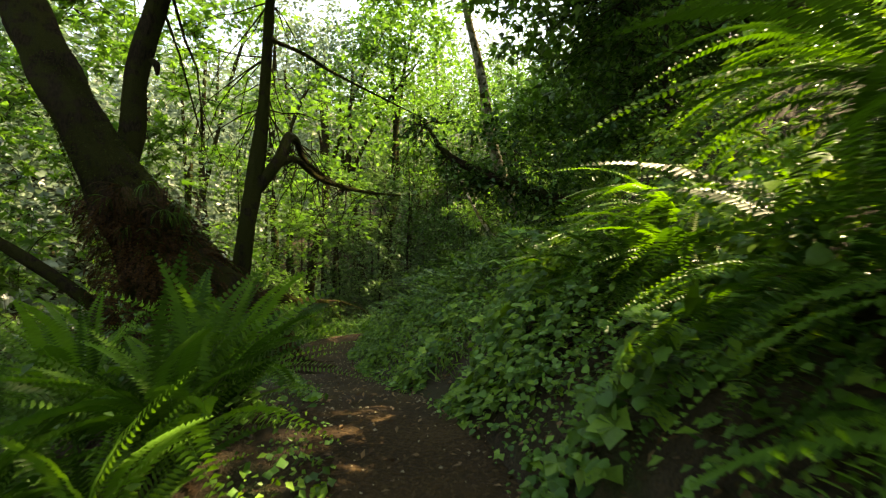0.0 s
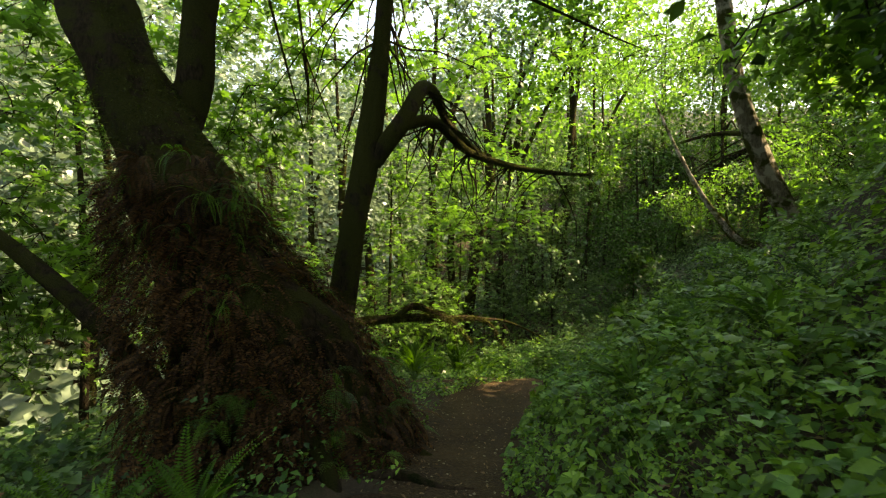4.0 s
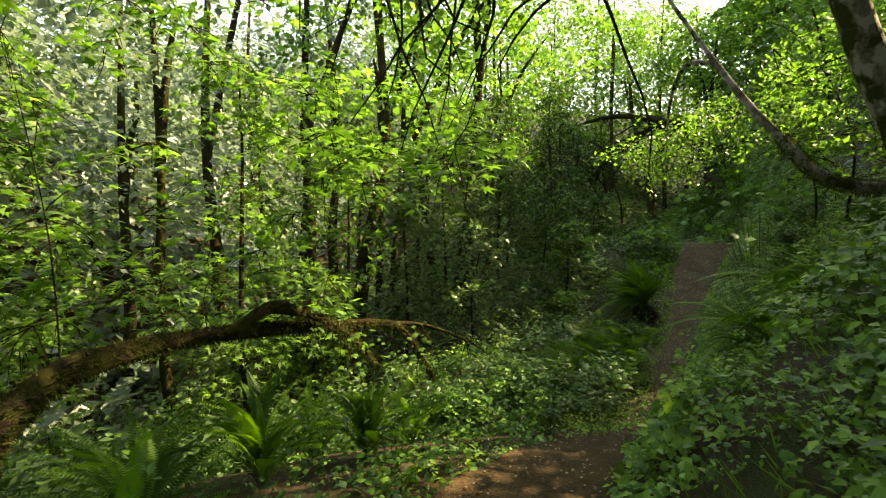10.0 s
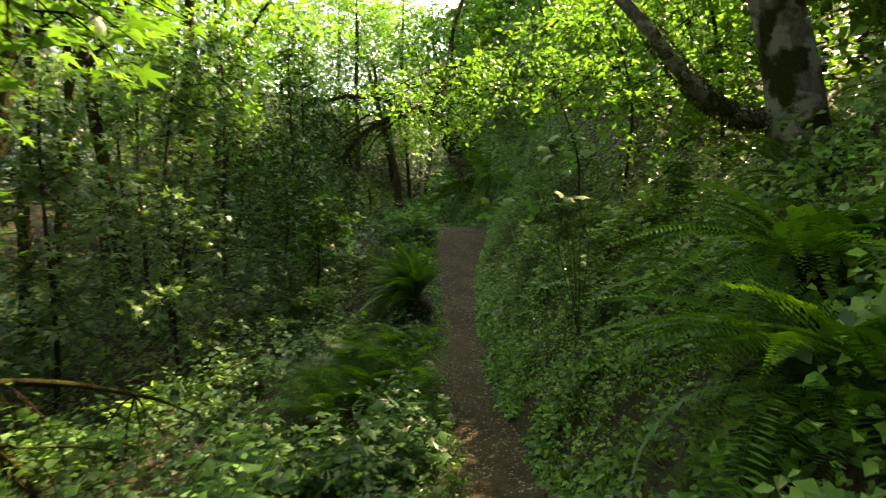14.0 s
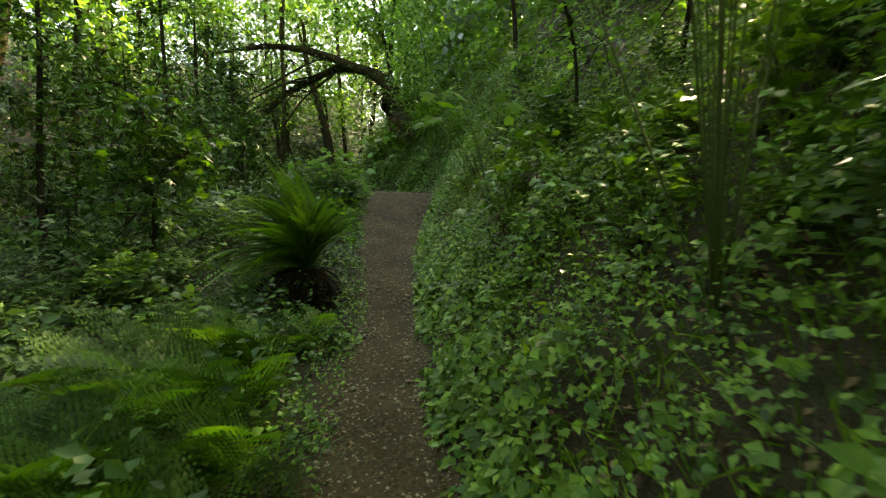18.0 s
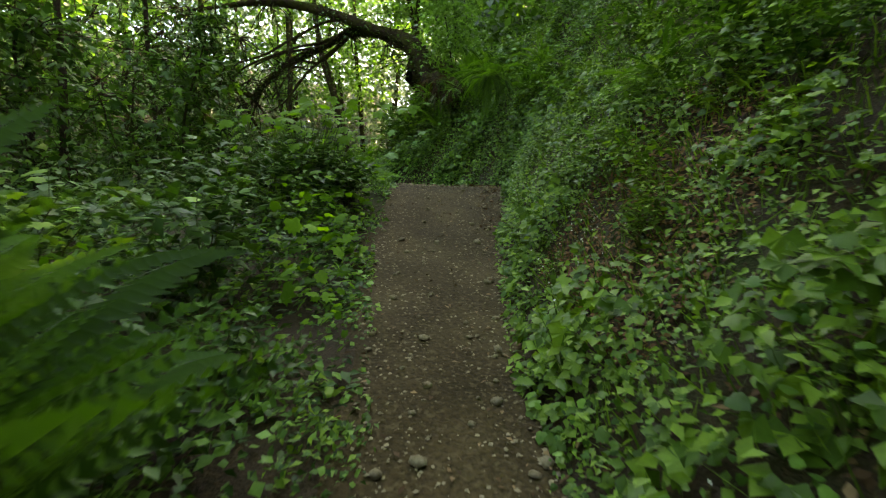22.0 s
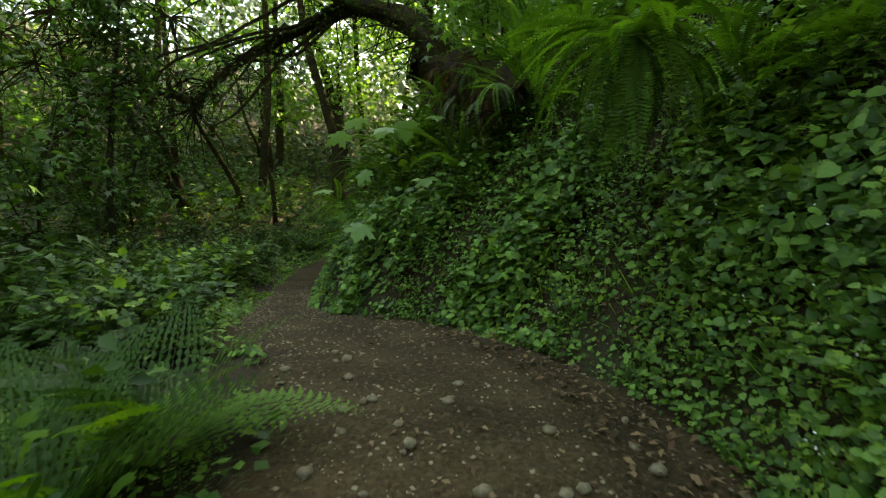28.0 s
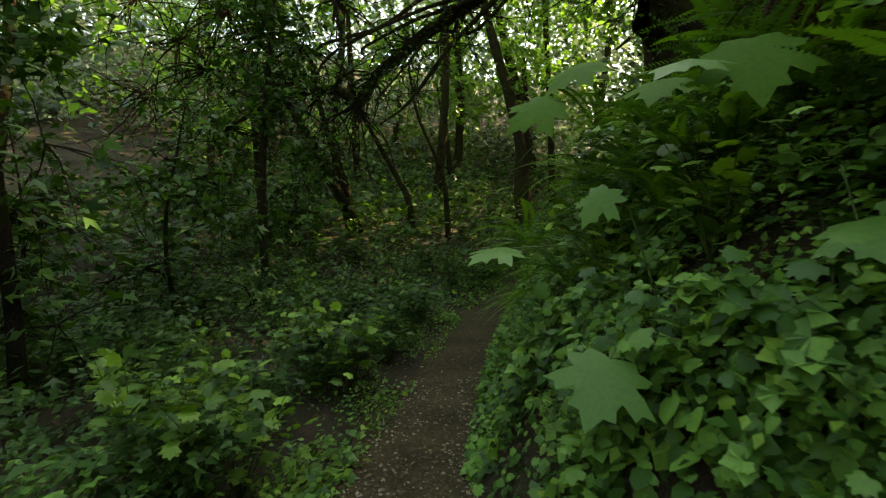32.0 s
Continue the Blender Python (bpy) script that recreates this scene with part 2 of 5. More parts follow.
def mesh_of(name, verts, faces, material, smooth=False):
    """A mesh from vertex rows and equal-sided faces (rows of 3 or 4)."""
    verts, faces = np.asarray(verts, np.float32), np.asarray(faces, np.int32)
    me = bpy.data.meshes.new(name)
    k = faces.shape[1]
    me.vertices.add(len(verts))
    me.vertices.foreach_set("co", verts.ravel())
    me.loops.add(faces.size)
    me.loops.foreach_set("vertex_index", faces.ravel())
    me.polygons.add(len(faces))
    me.polygons.foreach_set("loop_start", np.arange(len(faces), dtype=np.int32) * k)
    me.polygons.foreach_set("loop_total", np.full(len(faces), k, dtype=np.int32))
    if smooth:
        me.polygons.foreach_set("use_smooth", np.ones(len(faces), dtype=bool))
    me.materials.append(material)
    me.update(calc_edges=True)
    return me


def part(name, me, parent=None, label=""):
    ob = new(name, me)
    if name in ("twig", "hanging_twig", "rootlet", "foliage", "stem", "moss", "crown"):
        tagged(ob, kind="stuff")
    if parent is not None:
        ob.parent = parent
    return tagged(ob, label)


def thing(name, place, label, category, group="", kind=""):
    ob = new(name)
    ob.location = place
    ob.empty_display_size = .1
    return tagged(ob, label, category, group, kind)


def unit(v):
    return v / np.maximum(np.linalg.norm(v, axis=-1, keepdims=True), 1e-9)


def scatter(shape, at, up, size, head=None):
    """Vertices and triangles of many leaves: shape = (verts, tris), its tip along +y and its upper side +z."""
    sv, sf = shape
    at, up = np.asarray(at, float), unit(np.asarray(up, float))
    n = len(at)
    if head is None:
        head = rng.normal(size=(n, 3))
    head = unit(head - up * (head * up).sum(1, keepdims=True))
    side = np.cross(head, up)
    size = np.broadcast_to(np.asarray(size, float), (n,))[:, None, None]
    v = at[:, None] + size * (sv[None, :, :1] * side[:, None] + sv[None, :, 1:2] * head[:, None] + sv[None, :, 2:] * up[:, None])
    f = sf[None] + (np.arange(n) * len(sv))[:, None, None]
    return v.reshape(-1, 3), f.reshape(-1, sf.shape[1])


def join(pieces):
    vs, fs, k = [], [], 0
    for v, f in pieces:
        vs.append(v)
        fs.append(np.asarray(f) + k)
        k += len(v)
    return np.concatenate(vs), np.concatenate(fs)


def fan(outline, centre):
    o = np.array([*outline, *[(-x, y, z) for x, y, z in outline[-2:0:-1]]], float)
    k = len(o)
    v = np.vstack([o, [centre]])
    return v, np.array([(i, (i + 1) % k, k) for i in range(k)])


MAPLE_SHAPE = fan([(0, 0, 0), (.2, -.06, -.02), (.52, .10, -.08), (.36, .26, -.02), (.62, .58, -.10), (.34, .54, -.02), (.26, .68, -.04), (0, 1, -.14)], (0, .32, .04))
MAPLE_FAR = (np.array([(0, 0, 0), (.17, .42, .02), (0, 1, -.1), (-.17, .42, .02), (.58, .62, -.08), (.2, .2, 0), (.5, .02, -.08), (-.58, .62, -.08), (-.2, .2, 0), (-.5, .02, -.08)]),
             np.array([(1, 2, 3), (0, 1, 3), (0, 4, 1), (0, 6, 5), (0, 3, 7), (0, 8, 9)]))
HEART_SHAPE = fan([(0, .06, 0), (.2, -.03, -.02), (.46, .16, -.05), (.36, .62, -.06), (0, .98, -.12)], (0, .36, .06))
ROUND_SHAPE = fan([(0, .0, 0), (.47, .38, -.05), (0, .96, -.1)], (0, .38, .06))
LOBED_SHAPE = fan([(0, .08, 0), (.24, -.06, -.02), (.47, .12, -.06), (.38, .28, -.03), (.54, .5, -.10), (.34, .58, -.04), (.30, .8, -.08), (.14, .74, -.04), (0, .98, -.12)], (0, .34, .05))
OVAL_FAR = (np.array([(0, 0, 0), (.24, .4, .05), (0, 1, -.12), (-.24, .4, .05), (0, .45, 0)]), np.array([(0, 1, 4), (1, 2, 4), (2, 3, 4), (3, 0, 4)]))
FOLDED = (np.array([(0, 0, 0), (.3, .42, .1), (0, 1, -.1), (-.3, .42, .1)]), np.array([(0, 1, 2), (0, 2, 3)]))
DIAMOND = (np.array([(0, 0, 0), (.36, .45, .04), (0, 1, -.08), (-.36, .45, .04)]), np.array([(0, 1, 2), (0, 2, 3)]))
BLADE = (np.array([(-.03, 0, 0), (.03, 0, 0), (0, 1, 0)]), np.array([(0, 1, 2)]))


STAR_FAR = (np.array([(0, 0, 0), (.22, .4, .02), (0, 1, -.1), (-.22, .4, .02), (.6, .5, -.08), (-.6, .5, -.08)]), np.array([(0, 1, 3), (1, 2, 3), (0, 4, 1), (0, 3, 5)]))


TRIO = join([(FOLDED[0] * np.array([1.25, .75, 1]) @ np.array([(math.cos(q), math.sin(q), 0), (-math.sin(q), math.cos(q), 0), (0, 0, 1)]), FOLDED[1]) for q in (-1.3, 0, 1.3)])
BIG_LEAF = fan([(0, 0, 0), (.1, -.05, -.01), (.3, -.1, -.05), (.36, .04, -.03), (.56, .06, -.09), (.5, .2, -.05), (.38, .27, -.02), (.52, .36, -.06), (.72, .55, -.13), (.55, .57, -.08), (.5, .68, -.09), (.3, .55, -.03), (.26, .66, -.04), (.3, .8, -.08), (.15, .82, -.07), (0, 1.05, -.16)], (0, .3, .05))


def curve_through(points, step):
    """A smooth line through points, about step apart."""
    p = np.asarray(points, float)
    q = np.vstack([2 * p[0] - p[1], p, 2 * p[-1] - p[-2]])
    out = []
    for i in range(1, len(q) - 2):
        k = max(1, int(np.linalg.norm(q[i + 1] - q[i]) / step))
        t = np.linspace(0, 1, k, endpoint=False)[:, None]
        a, b, c, d = q[i - 1], q[i], q[i + 1], q[i + 2]
        out.append(.5 * (2 * b + (c - a) * t + (2 * a - 5 * b + 4 * c - d) * t ** 2 + (3 * b - a - 3 * c + d) * t ** 3))
    return np.vstack([*out, p[-1:]])


def tube(points, radii, sides=8, step=.1, rough=0.0, close=True):
    """A limb along points, with a radius at each; rough: lumps and furrows as a share of the radius. Quads."""
    line = curve_through(points, step)
    n = len(line)
    given = np.concatenate([[0], np.cumsum(np.linalg.norm(np.diff(np.asarray(points, float), axis=0), axis=1))])
    run = np.concatenate([[0], np.cumsum(np.linalg.norm(np.diff(line, axis=0), axis=1))])
    rad = np.interp(run / run[-1], given / given[-1], radii)
    tan = unit(np.gradient(line, axis=0))
    ref = np.array([1.0, .13, .07]) if abs(tan[0][0]) < .8 else np.array([.1, 1.0, .07])
    a = unit(np.cross(tan, ref))
    b = np.cross(tan, a)
    th = np.linspace(0, 2 * math.pi, sides, endpoint=False)
    r = rad[:, None] * np.ones((1, sides))
    if rough:
        k = rng.uniform(0, 6, 6)
        s = run[:, None]
        r = r * (1 + rough * (np.sin(3 * th + k[0] + 1.1 * s) * .5 + np.sin(2 * th - k[1] + 2.3 * s) * .4 + np.sin(7 * th + k[2] + 1.2 * np.sin(3 * s + k[3])) * .35
                              + np.sin(5.1 * s + k[4] + 2 * th) * .3 + rng.normal(size=r.shape) * .05))
    v = line[:, None] + r[..., None] * (np.cos(th)[None, :, None] * a[:, None] + np.sin(th)[None, :, None] * b[:, None])
    i, j = np.meshgrid(np.arange(n - 1), np.arange(sides), indexing="ij")
    j2 = (j + 1) % sides
    f = np.stack([i * sides + j, i * sides + j2, (i + 1) * sides + j2, (i + 1) * sides + j], -1).reshape(-1, 4)
    return v.reshape(-1, 3), f


def spray_lines(start, way, length, count, droop=.35, spread=.8, crooked=.16):
    """Twigs that fan out from a limb's point; each is a row of points."""
    lines = []
    for _ in range(count):
        d = unit(np.asarray(way, float) + rng.normal(size=3) * spread * np.array([1, 1, .6]))
        p, pts = np.array(start, float), [np.array(start, float)]
        seg = length * rng.uniform(.5, 1.1) / 5
        for _ in range(5):
            d = unit(d + np.array([0, 0, -droop * .35]) + rng.normal(size=3) * crooked)
            p = p + d * seg
            pts.append(p.copy())
        lines.append(np.array(pts))
    return lines


def leaves_on(lines, per, size, shape, flat=.6, wander=.1, from_part=.25):
    """Leaves along twigs: blades spread flat, hanging a little outwards."""
    at, head = [], []
    for ln in lines:
        s = rng.uniform(from_part, 1, per) * (len(ln) - 1)
        i = np.minimum(s.astype(int), len(ln) - 2)
        w = (s - i)[:, None]
        at.append(ln[i] * (1 - w) + ln[i + 1] * w + rng.normal(size=(per, 3)) * wander * np.array([1, 1, .6]))
        head.append(unit(ln[i + 1] - ln[i]) + rng.normal(size=(per, 3)) * .8 + np.array([0, 0, -.35]))
    at, head = np.concatenate(at), np.concatenate(head)
    up = np.array([0, 0, 1.0]) + rng.normal(size=at.shape) * flat
    return scatter(shape, at, up, size * rng.uniform(.55, 1.2, len(at)), head)


def thin_tubes(lines, r0, r1, sides=3):
    return join([tube(ln, np.linspace(r0, r1, len(ln)), sides, 9) for ln in lines])


# ---- ferns ----
def frond_shape(pairs, width, droop, kind="sword"):
    """One arching frond of length 1 along +y, rising and then bowing over."""
    s = np.linspace(0, 1, 2 * pairs + 1)
    y = s * (1 - .12 * droop * s)
    z = .10 * np.sin(s * math.pi) + .0 - droop * .42 * s ** 2.2
    v, f = [], []
    k = 0
    mid = np.stack([0 * s, y, z], 1)
    for i in range(len(s) - 1):
        w = .0035 * (1.1 - s[i])
        v += [mid[i] + (w, 0, 0), mid[i] - (w, 0, 0), mid[i + 1] + (0, 0, .002)]
        f.append((k, k + 1, k + 2))
        k += 3
    for i in range(3 if kind == "sword" else 5, len(s) - 1):
        t = s[i]
        if kind == "sword":
            ln = width * min(1, (t + .08) * 3.2) * min(1, (1.02 - t) * 2.6)
        else:
            ln = width * 1.9 * math.sin(math.pi * min(1, (t * .86 + .13))) ** .9 * (1 - .25 * t)
        for sgn in (1, -1):
            if (i + (sgn > 0)) % 2:
                continue
            b = mid[i]
            tip = b + np.array([sgn * ln, ln * .22, -ln * (.12 + .2 * rng.random())])
            if kind == "sword":
                h = min(.5 * ln, .52 / pairs)
                v += [b, b * .55 + tip * .45 + (0, h, .006), tip, b * .5 + tip * .5 + (0, -h * .8, .004)]
                f += [(k, k + 1, k + 2), (k, k + 2, k + 3)]
                k += 4
            else:
                m = 5
                for q in range(1, m + 1):
                    w0 = (q - .5) / m
                    c = b * (1 - w0) + tip * w0
                    g = min(.30 * ln * (1.05 - w0), .027) + .003
                    for up in (1, -1):
                        v += [c - (sgn * .05 * ln, 0, 0), c + (sgn * .10 * ln, 0, 0), c + np.array([sgn * g * .35, up * g, -.1 * g])]
                        f.append((k, k + 1, k + 2))
                        k += 3
    return np.array(v), np.array(f)


FRONDS = [mesh_of("frond", *frond_shape(44, .078, d), FERN) for d in (.5, .9, 1.25)]
LADY_FRONDS = [mesh_of("frond", *frond_shape(20, .10, d, "lady"), FERN) for d in (.5, .8)]
DEAD_FRONDS = [mesh_of("frond", *frond_shape(24, .095, d), DEAD_FERN) for d in (.9, 1.5)]
SKIRT_FRONDS = [mesh_of("frond", *frond_shape(24, .09, d), SHADED_SKIRT) for d in (.9, 1.5)]
PALE_FERN = leaf_material("pale_fern", (.10, .14, .075), (.18, .22, .13), (1.1, 1.1, .8), .3, .6, by_object=True)
PALE_FRONDS = [mesh_of("frond", *frond_shape(34, .1, d), PALE_FERN) for d in (.6, 1.0)]
FERN_LABEL = {"pale": "sword fern with a few pale grey-green hanging fronds", "sword": "deep green sword fern with long arching fronds", "lady": "bright green lady fern with feathery fronds", "dead": "withered rust-brown fern with drooping fronds"}


def fern_thing(x, y, size, count, kind="sword", z=None, lean=(0, 0), rise=(15, 72), label="", turn=(0, 360), skirt=0):
    """A fern whose fronds are parts of their own, all from one crown."""
    base = thing({"dead": "withered_fern", "pale": "sword_fern"}.get(kind, kind + "_fern"), (x, y, (float(ground_z(x, y)) if z is None else z) - .02), label or FERN_LABEL[kind], "fern", "ferns along the trail")
    kit = {"sword": FRONDS, "lady": LADY_FRONDS, "dead": DEAD_FRONDS, "pale": PALE_FRONDS}[kind]
    for i in range(count):
        a = turn[0] + (turn[1] - turn[0]) * (i + rng.uniform(-.3, .3)) / count
        up = rng.uniform(*rise)
        o = part("frond", kit[int(rng.integers(len(kit)))], base)
        ln = size * rng.uniform(.7, 1.12)
        o.matrix_basis = pose(lean[0] * .0, 0, .02, 0, 0, a) @ pose(0, .02, 0, up, rng.uniform(-14, 14), 0) @ Matrix.Diagonal((ln, ln, ln, 1))
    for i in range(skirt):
        # the withered fronds of past years, hanging down all round, darkened to stand for shade
        o = part("dead_frond", SKIRT_FRONDS[i % 2], base, "withered frond, coloured near black for shade")
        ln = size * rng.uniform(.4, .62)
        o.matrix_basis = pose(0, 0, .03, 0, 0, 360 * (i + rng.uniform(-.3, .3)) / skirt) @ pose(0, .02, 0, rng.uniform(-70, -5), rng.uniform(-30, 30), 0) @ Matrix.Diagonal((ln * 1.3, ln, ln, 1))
    return base


# ---- ground and trail ----
def ground_sheet():
    u = np.concatenate([-np.geomspace(420, 24, 22), np.linspace(-22, -5, 22), np.linspace(-4.8, 6, 66), np.linspace(6.6, 24, 26), np.geomspace(27, 420, 18)])
    y = np.concatenate([-np.geomspace(400, 20, 14), np.linspace(-18, 62, 260), np.geomspace(64, 900, 26)])
    yy, uu = np.meshgrid(y, u, indexing="ij")
    xx = trail_at(yy)[0] + uu
    zz = ground_z(xx, yy) + np.where((uu > .7) & (uu < 6), .05 * np.sin(9.1 * xx + 3 * np.sin(5 * yy)) * np.sin(7.3 * yy), 0)
    zz = zz - .10 * np.clip((trail_at(yy)[2] + .05 - np.abs(uu) * .93) / .2, 0, 1)
    rows, cols = xx.shape
    i, j = np.meshgrid(np.arange(rows - 1), np.arange(cols - 1), indexing="ij")
    f = np.stack([i * cols + j, i * cols + j + 1, (i + 1) * cols + j + 1, (i + 1) * cols + j], -1).reshape(-1, 4)
    return mesh_of("ground", np.stack([xx, yy, zz], -1).reshape(-1, 3), f, SOIL, True)


ground = tagged(new("ground", ground_sheet()), "dark brown forest soil with leaf litter on a ravine side", "ground", kind="structure")


def trail_strip():
    y = np.arange(-12, 60, .08)
    cx, cz, hw = trail_at(y)
    s = np.linspace(-1, 1, 33)
    wob = 1 + .12 * np.sin(2.1 * y) + .08 * np.sin(5.3 * y + 1)
    x = cx[:, None] + s[None] * ((hw * wob + .22)[:, None])
    yy = np.broadcast_to(y[:, None], x.shape)
    lip = np.clip((np.abs(s) - .82) / .18, 0, 1)[None]
    z = np.maximum(ground_z(x, yy), cz[:, None] - .05) * 0 + cz[:, None] + .012 - .05 * lip - .02 * (1 - s[None] ** 2)
    z = np.where(lip > 0, np.minimum(z, ground_z(x, yy) + .012 - .03 * lip ** 2), z)
    z = z + .006 * np.sin(5 * x + 3 * yy) * np.sin(3.7 * yy - 4 * x) + rng.normal(size=x.shape) * .0022
    rows, cols = x.shape
    i, j = np.meshgrid(np.arange(rows - 1), np.arange(cols - 1), indexing="ij")
    f = np.stack([i * cols + j, i * cols + j + 1, (i + 1) * cols + j + 1, (i + 1) * cols + j], -1).reshape(-1, 4)
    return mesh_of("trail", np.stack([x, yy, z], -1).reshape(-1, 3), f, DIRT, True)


trail = tagged(new("trail", trail_strip()), "narrow trodden brown dirt trail with small stones", "trail", kind="structure")

# ---- trees ----
def tree_thing(name, at, label, category="tree", group=""):
    return thing(name, at, label, category, group)


def child(name, pieces, material, parent, label="", smooth=False, under=None):
    """A part in world coordinates of a thing that stands unturned at its base; under: the part that carries it."""
    v, f = join(pieces) if isinstance(pieces, list) else pieces
    return part(name, mesh_of(name, v - np.array(parent.location), f, material, smooth), under or parent, label)


def moss_on(line, radii, count, length=.05):
    """Short tufts of moss round a limb, longest below."""
    line = np.asarray(line, float)
    pts = curve_through(line, .08)
    s = rng.uniform(0, len(pts) - 1.01, count)
    i = s.astype(int)
    rad = np.interp(s / (len(pts) - 1), np.linspace(0, 1, len(radii)), radii)
    tan = unit(pts[i + 1] - pts[i])
    out = unit(np.cross(tan, rng.normal(size=(count, 3))))
    at = pts[i] + (pts[i + 1] - pts[i]) * (s - i)[:, None] + out * rad[:, None] * .92
    head = out * .7 + rng.normal(size=(count, 3)) * .4 + np.array([0, 0, -.5])
    shape = (np.array([(-.16, 0, 0), (.16, 0, 0), (0, 1, 0)]), np.array([(0, 1, 2)]))
    return scatter(shape, at, np.cross(head, rng.normal(size=(count, 3))), length * rng.uniform(.4, 1.3, count), head)


# the big leaning maple beside the trail
maple = tree_thing("leaning_maple", (-4.3, 8.7, float(ground_z(-4.3, 8.7)) - .1), "thick leaning bigleaf maple with dark mossy bark beside the trail")
TRUNK = [(-3.95, 8.7, -2.1), (-4.15, 8.7, -1.2), (-4.3, 8.7, -.6), (-4.65, 8.7, .1), (-5.3, 8.7, 1.2), (-6.2, 8.7, 2.75), (-7.05, 8.8, 4.35), (-8.4, 9.2, 7.2), (-9.3, 9.6, 10)]
maple_trunk = child("trunk", tube(TRUNK, [1.55, 1.28, 1.05, .85, .58, .42, .37, .3, .2], 72, .05, .17), DARK_BARK, maple, smooth=True)
STEM2 = [(-6.0, 8.95, 2.3), (-5.85, 9.2, 3.1), (-5.75, 9.3, 4.4), (-5.2, 9.5, 6.5), (-4.8, 9.7, 9)]
child("second_stem", tube(STEM2, [.26, .22, .2, .17, .1], 28, .08, .08), DARK_BARK, maple, smooth=True)
SIDE = [(-5.0, 8.2, -.9), (-5.6, 8.1, -.2), (-6.4, 8.0, .5), (-7.6, 7.8, 1.35), (-9.2, 7.6, 2.2)]
child("low_limb", tube(SIDE, [.13, .12, .1, .085, .06], 14, .1, .1), DARK_BARK, maple, smooth=True)
child("moss", [moss_on(TRUNK[1:7], [1.28, 1.05, .85, .58, .42, .37], 14000, .05), moss_on(STEM2, [.24, .16], 1500, .03)], MOSS, maple, under=maple_trunk)
STUB = [(-5.72, 9.3, 4.35), (-5.55, 9.3, 4.5), (-5.42, 9.3, 4.42), (-5.4, 9.3, 4.22)]
child("broken_stub", tube(STUB, [.03, .05, .07, .03], 8, .05, .2), DARK_BARK, maple, smooth=True)
HANGING = [np.array(p) for p in ([(-5.4, 9.6, 6.4), (-5.49, 10.5, 5.3), (-5.3, 10.6, 4.76), (-5.33, 10.8, 3.98), (-5.03, 11.2, 2.75)], [(-5.33, 10.8, 3.98), (-5.41, 11.0, 3.54), (-5.5, 11.1, 3.0)], [(-5.2, 9.5, 6.2), (-5.36, 9.5, 5.49), (-5.13, 9.6, 4.68), (-4.96, 9.8, 3.64), (-4.8, 10.0, 2.66)])]
child("hanging_twig", thin_tubes(HANGING, .035, .008, 6), MOSSY, maple)
for a in range(0, 360, 45):
    d = np.array([math.cos(radians(a + 10)), math.sin(radians(a + 10))])
    pts = [(-4.3 + d[0] * r, 8.7 + d[1] * r, float(ground_z(-4.3 + d[0] * r, 8.7 + d[1] * r)) + h) for r, h in ((.8, .45), (1.2, .2), (1.5, .04), (1.9, -.1))]
    child("root", tube(pts, [.2, .14, .09, .03], 10, .08, .1), DARK_BARK, maple, smooth=True)

# the second maple, with an arched arm
arch_maple = tree_thing("arched_maple", (-4.15, 9.8, float(ground_z(-4.15, 9.8)) - .05), "slender mossy maple with one arm arching down")
TRUNK_B = [(-4.42, 9.75, -1.9), (-4.32, 9.8, -.9), (-4.18, 9.85, .1), (-4.09, 10.1, 1.4), (-4.02, 10.35, 2.3), (-3.85, 10.5, 3.9), (-3.75, 10.7, 6.2), (-3.6, 10.9, 9)]
arch_trunk = child("trunk", tube(TRUNK_B, [.28, .21, .18, .17, .18, .12, .10, .06], 36, .05, .07), MOSSY, arch_maple, smooth=True)
ARM = [(-3.95, 10.35, 2.2), (-3.6, 10.65, 2.8), (-3.58, 11.3, 3.4), (-3.6, 11.95, 3.45), (-3.56, 12.46, 3.1), (-3.2, 13.2, 2.68), (-2.7, 13.9, 2.4)]
child("arched_arm", tube(ARM, [.14, .13, .115, .09, .06, .04, .012], 16, .06, .1), MOSSY, arch_maple, smooth=True)
ARM2 = [(-3.6, 10.7, 2.75), (-3.5, 11.6, 2.95), (-3.25, 12.7, 2.62), (-2.6, 13.15, 2.4), (-1.9, 13.45, 2.28), (-1.2, 13.7, 2.24)]
child("drooping_arm", tube(ARM2, [.09, .08, .07, .055, .04, .014], 14, .06, .1), MOSSY, arch_maple, smooth=True)
child("moss", [moss_on(TRUNK_B[1:6], [.2, .17, .13], 6000, .035), moss_on(ARM, [.12, .06, .02], 3500, .045), moss_on(ARM2, [.07, .02], 2500, .045)], MOSS, arch_maple, under=arch_trunk)
HIGH_ARM = [(-3.8, 10.6, 5.4), (-3.11, 11.0, 5.2), (-2.58, 11.5, 4.96), (-1.25, 12.5, 4.48), (-.4, 13.1, 4.2)]
child("high_arm", tube(HIGH_ARM, [.05, .04, .032, .02, .008], 8, .1, .15), MOSSY, arch_maple, smooth=True)
twigs = []
for p, n in ((ARM[2], 3), (ARM[3], 4), (ARM[4], 5), (ARM[5], 3), (ARM2[1], 3), (ARM2[2], 5), (ARM2[3], 4), (ARM2[4], 3)):
    twigs += spray_lines(p, (rng.uniform(-.5, .5), .4, -.4), 1.9, n + 1, .5, .7, .34)
UPPER_B = [TRUNK_B[5], TRUNK_B[6], (-3.8, 10.6, 5), (-3.85, 10.5, 4.4)]
for p in UPPER_B:
    twigs += spray_lines(p, (-.4, .9, -.1), 3.2, 7, .5, .7)
child("twig", thin_tubes(twigs, .02, .005), TWIG, arch_maple)

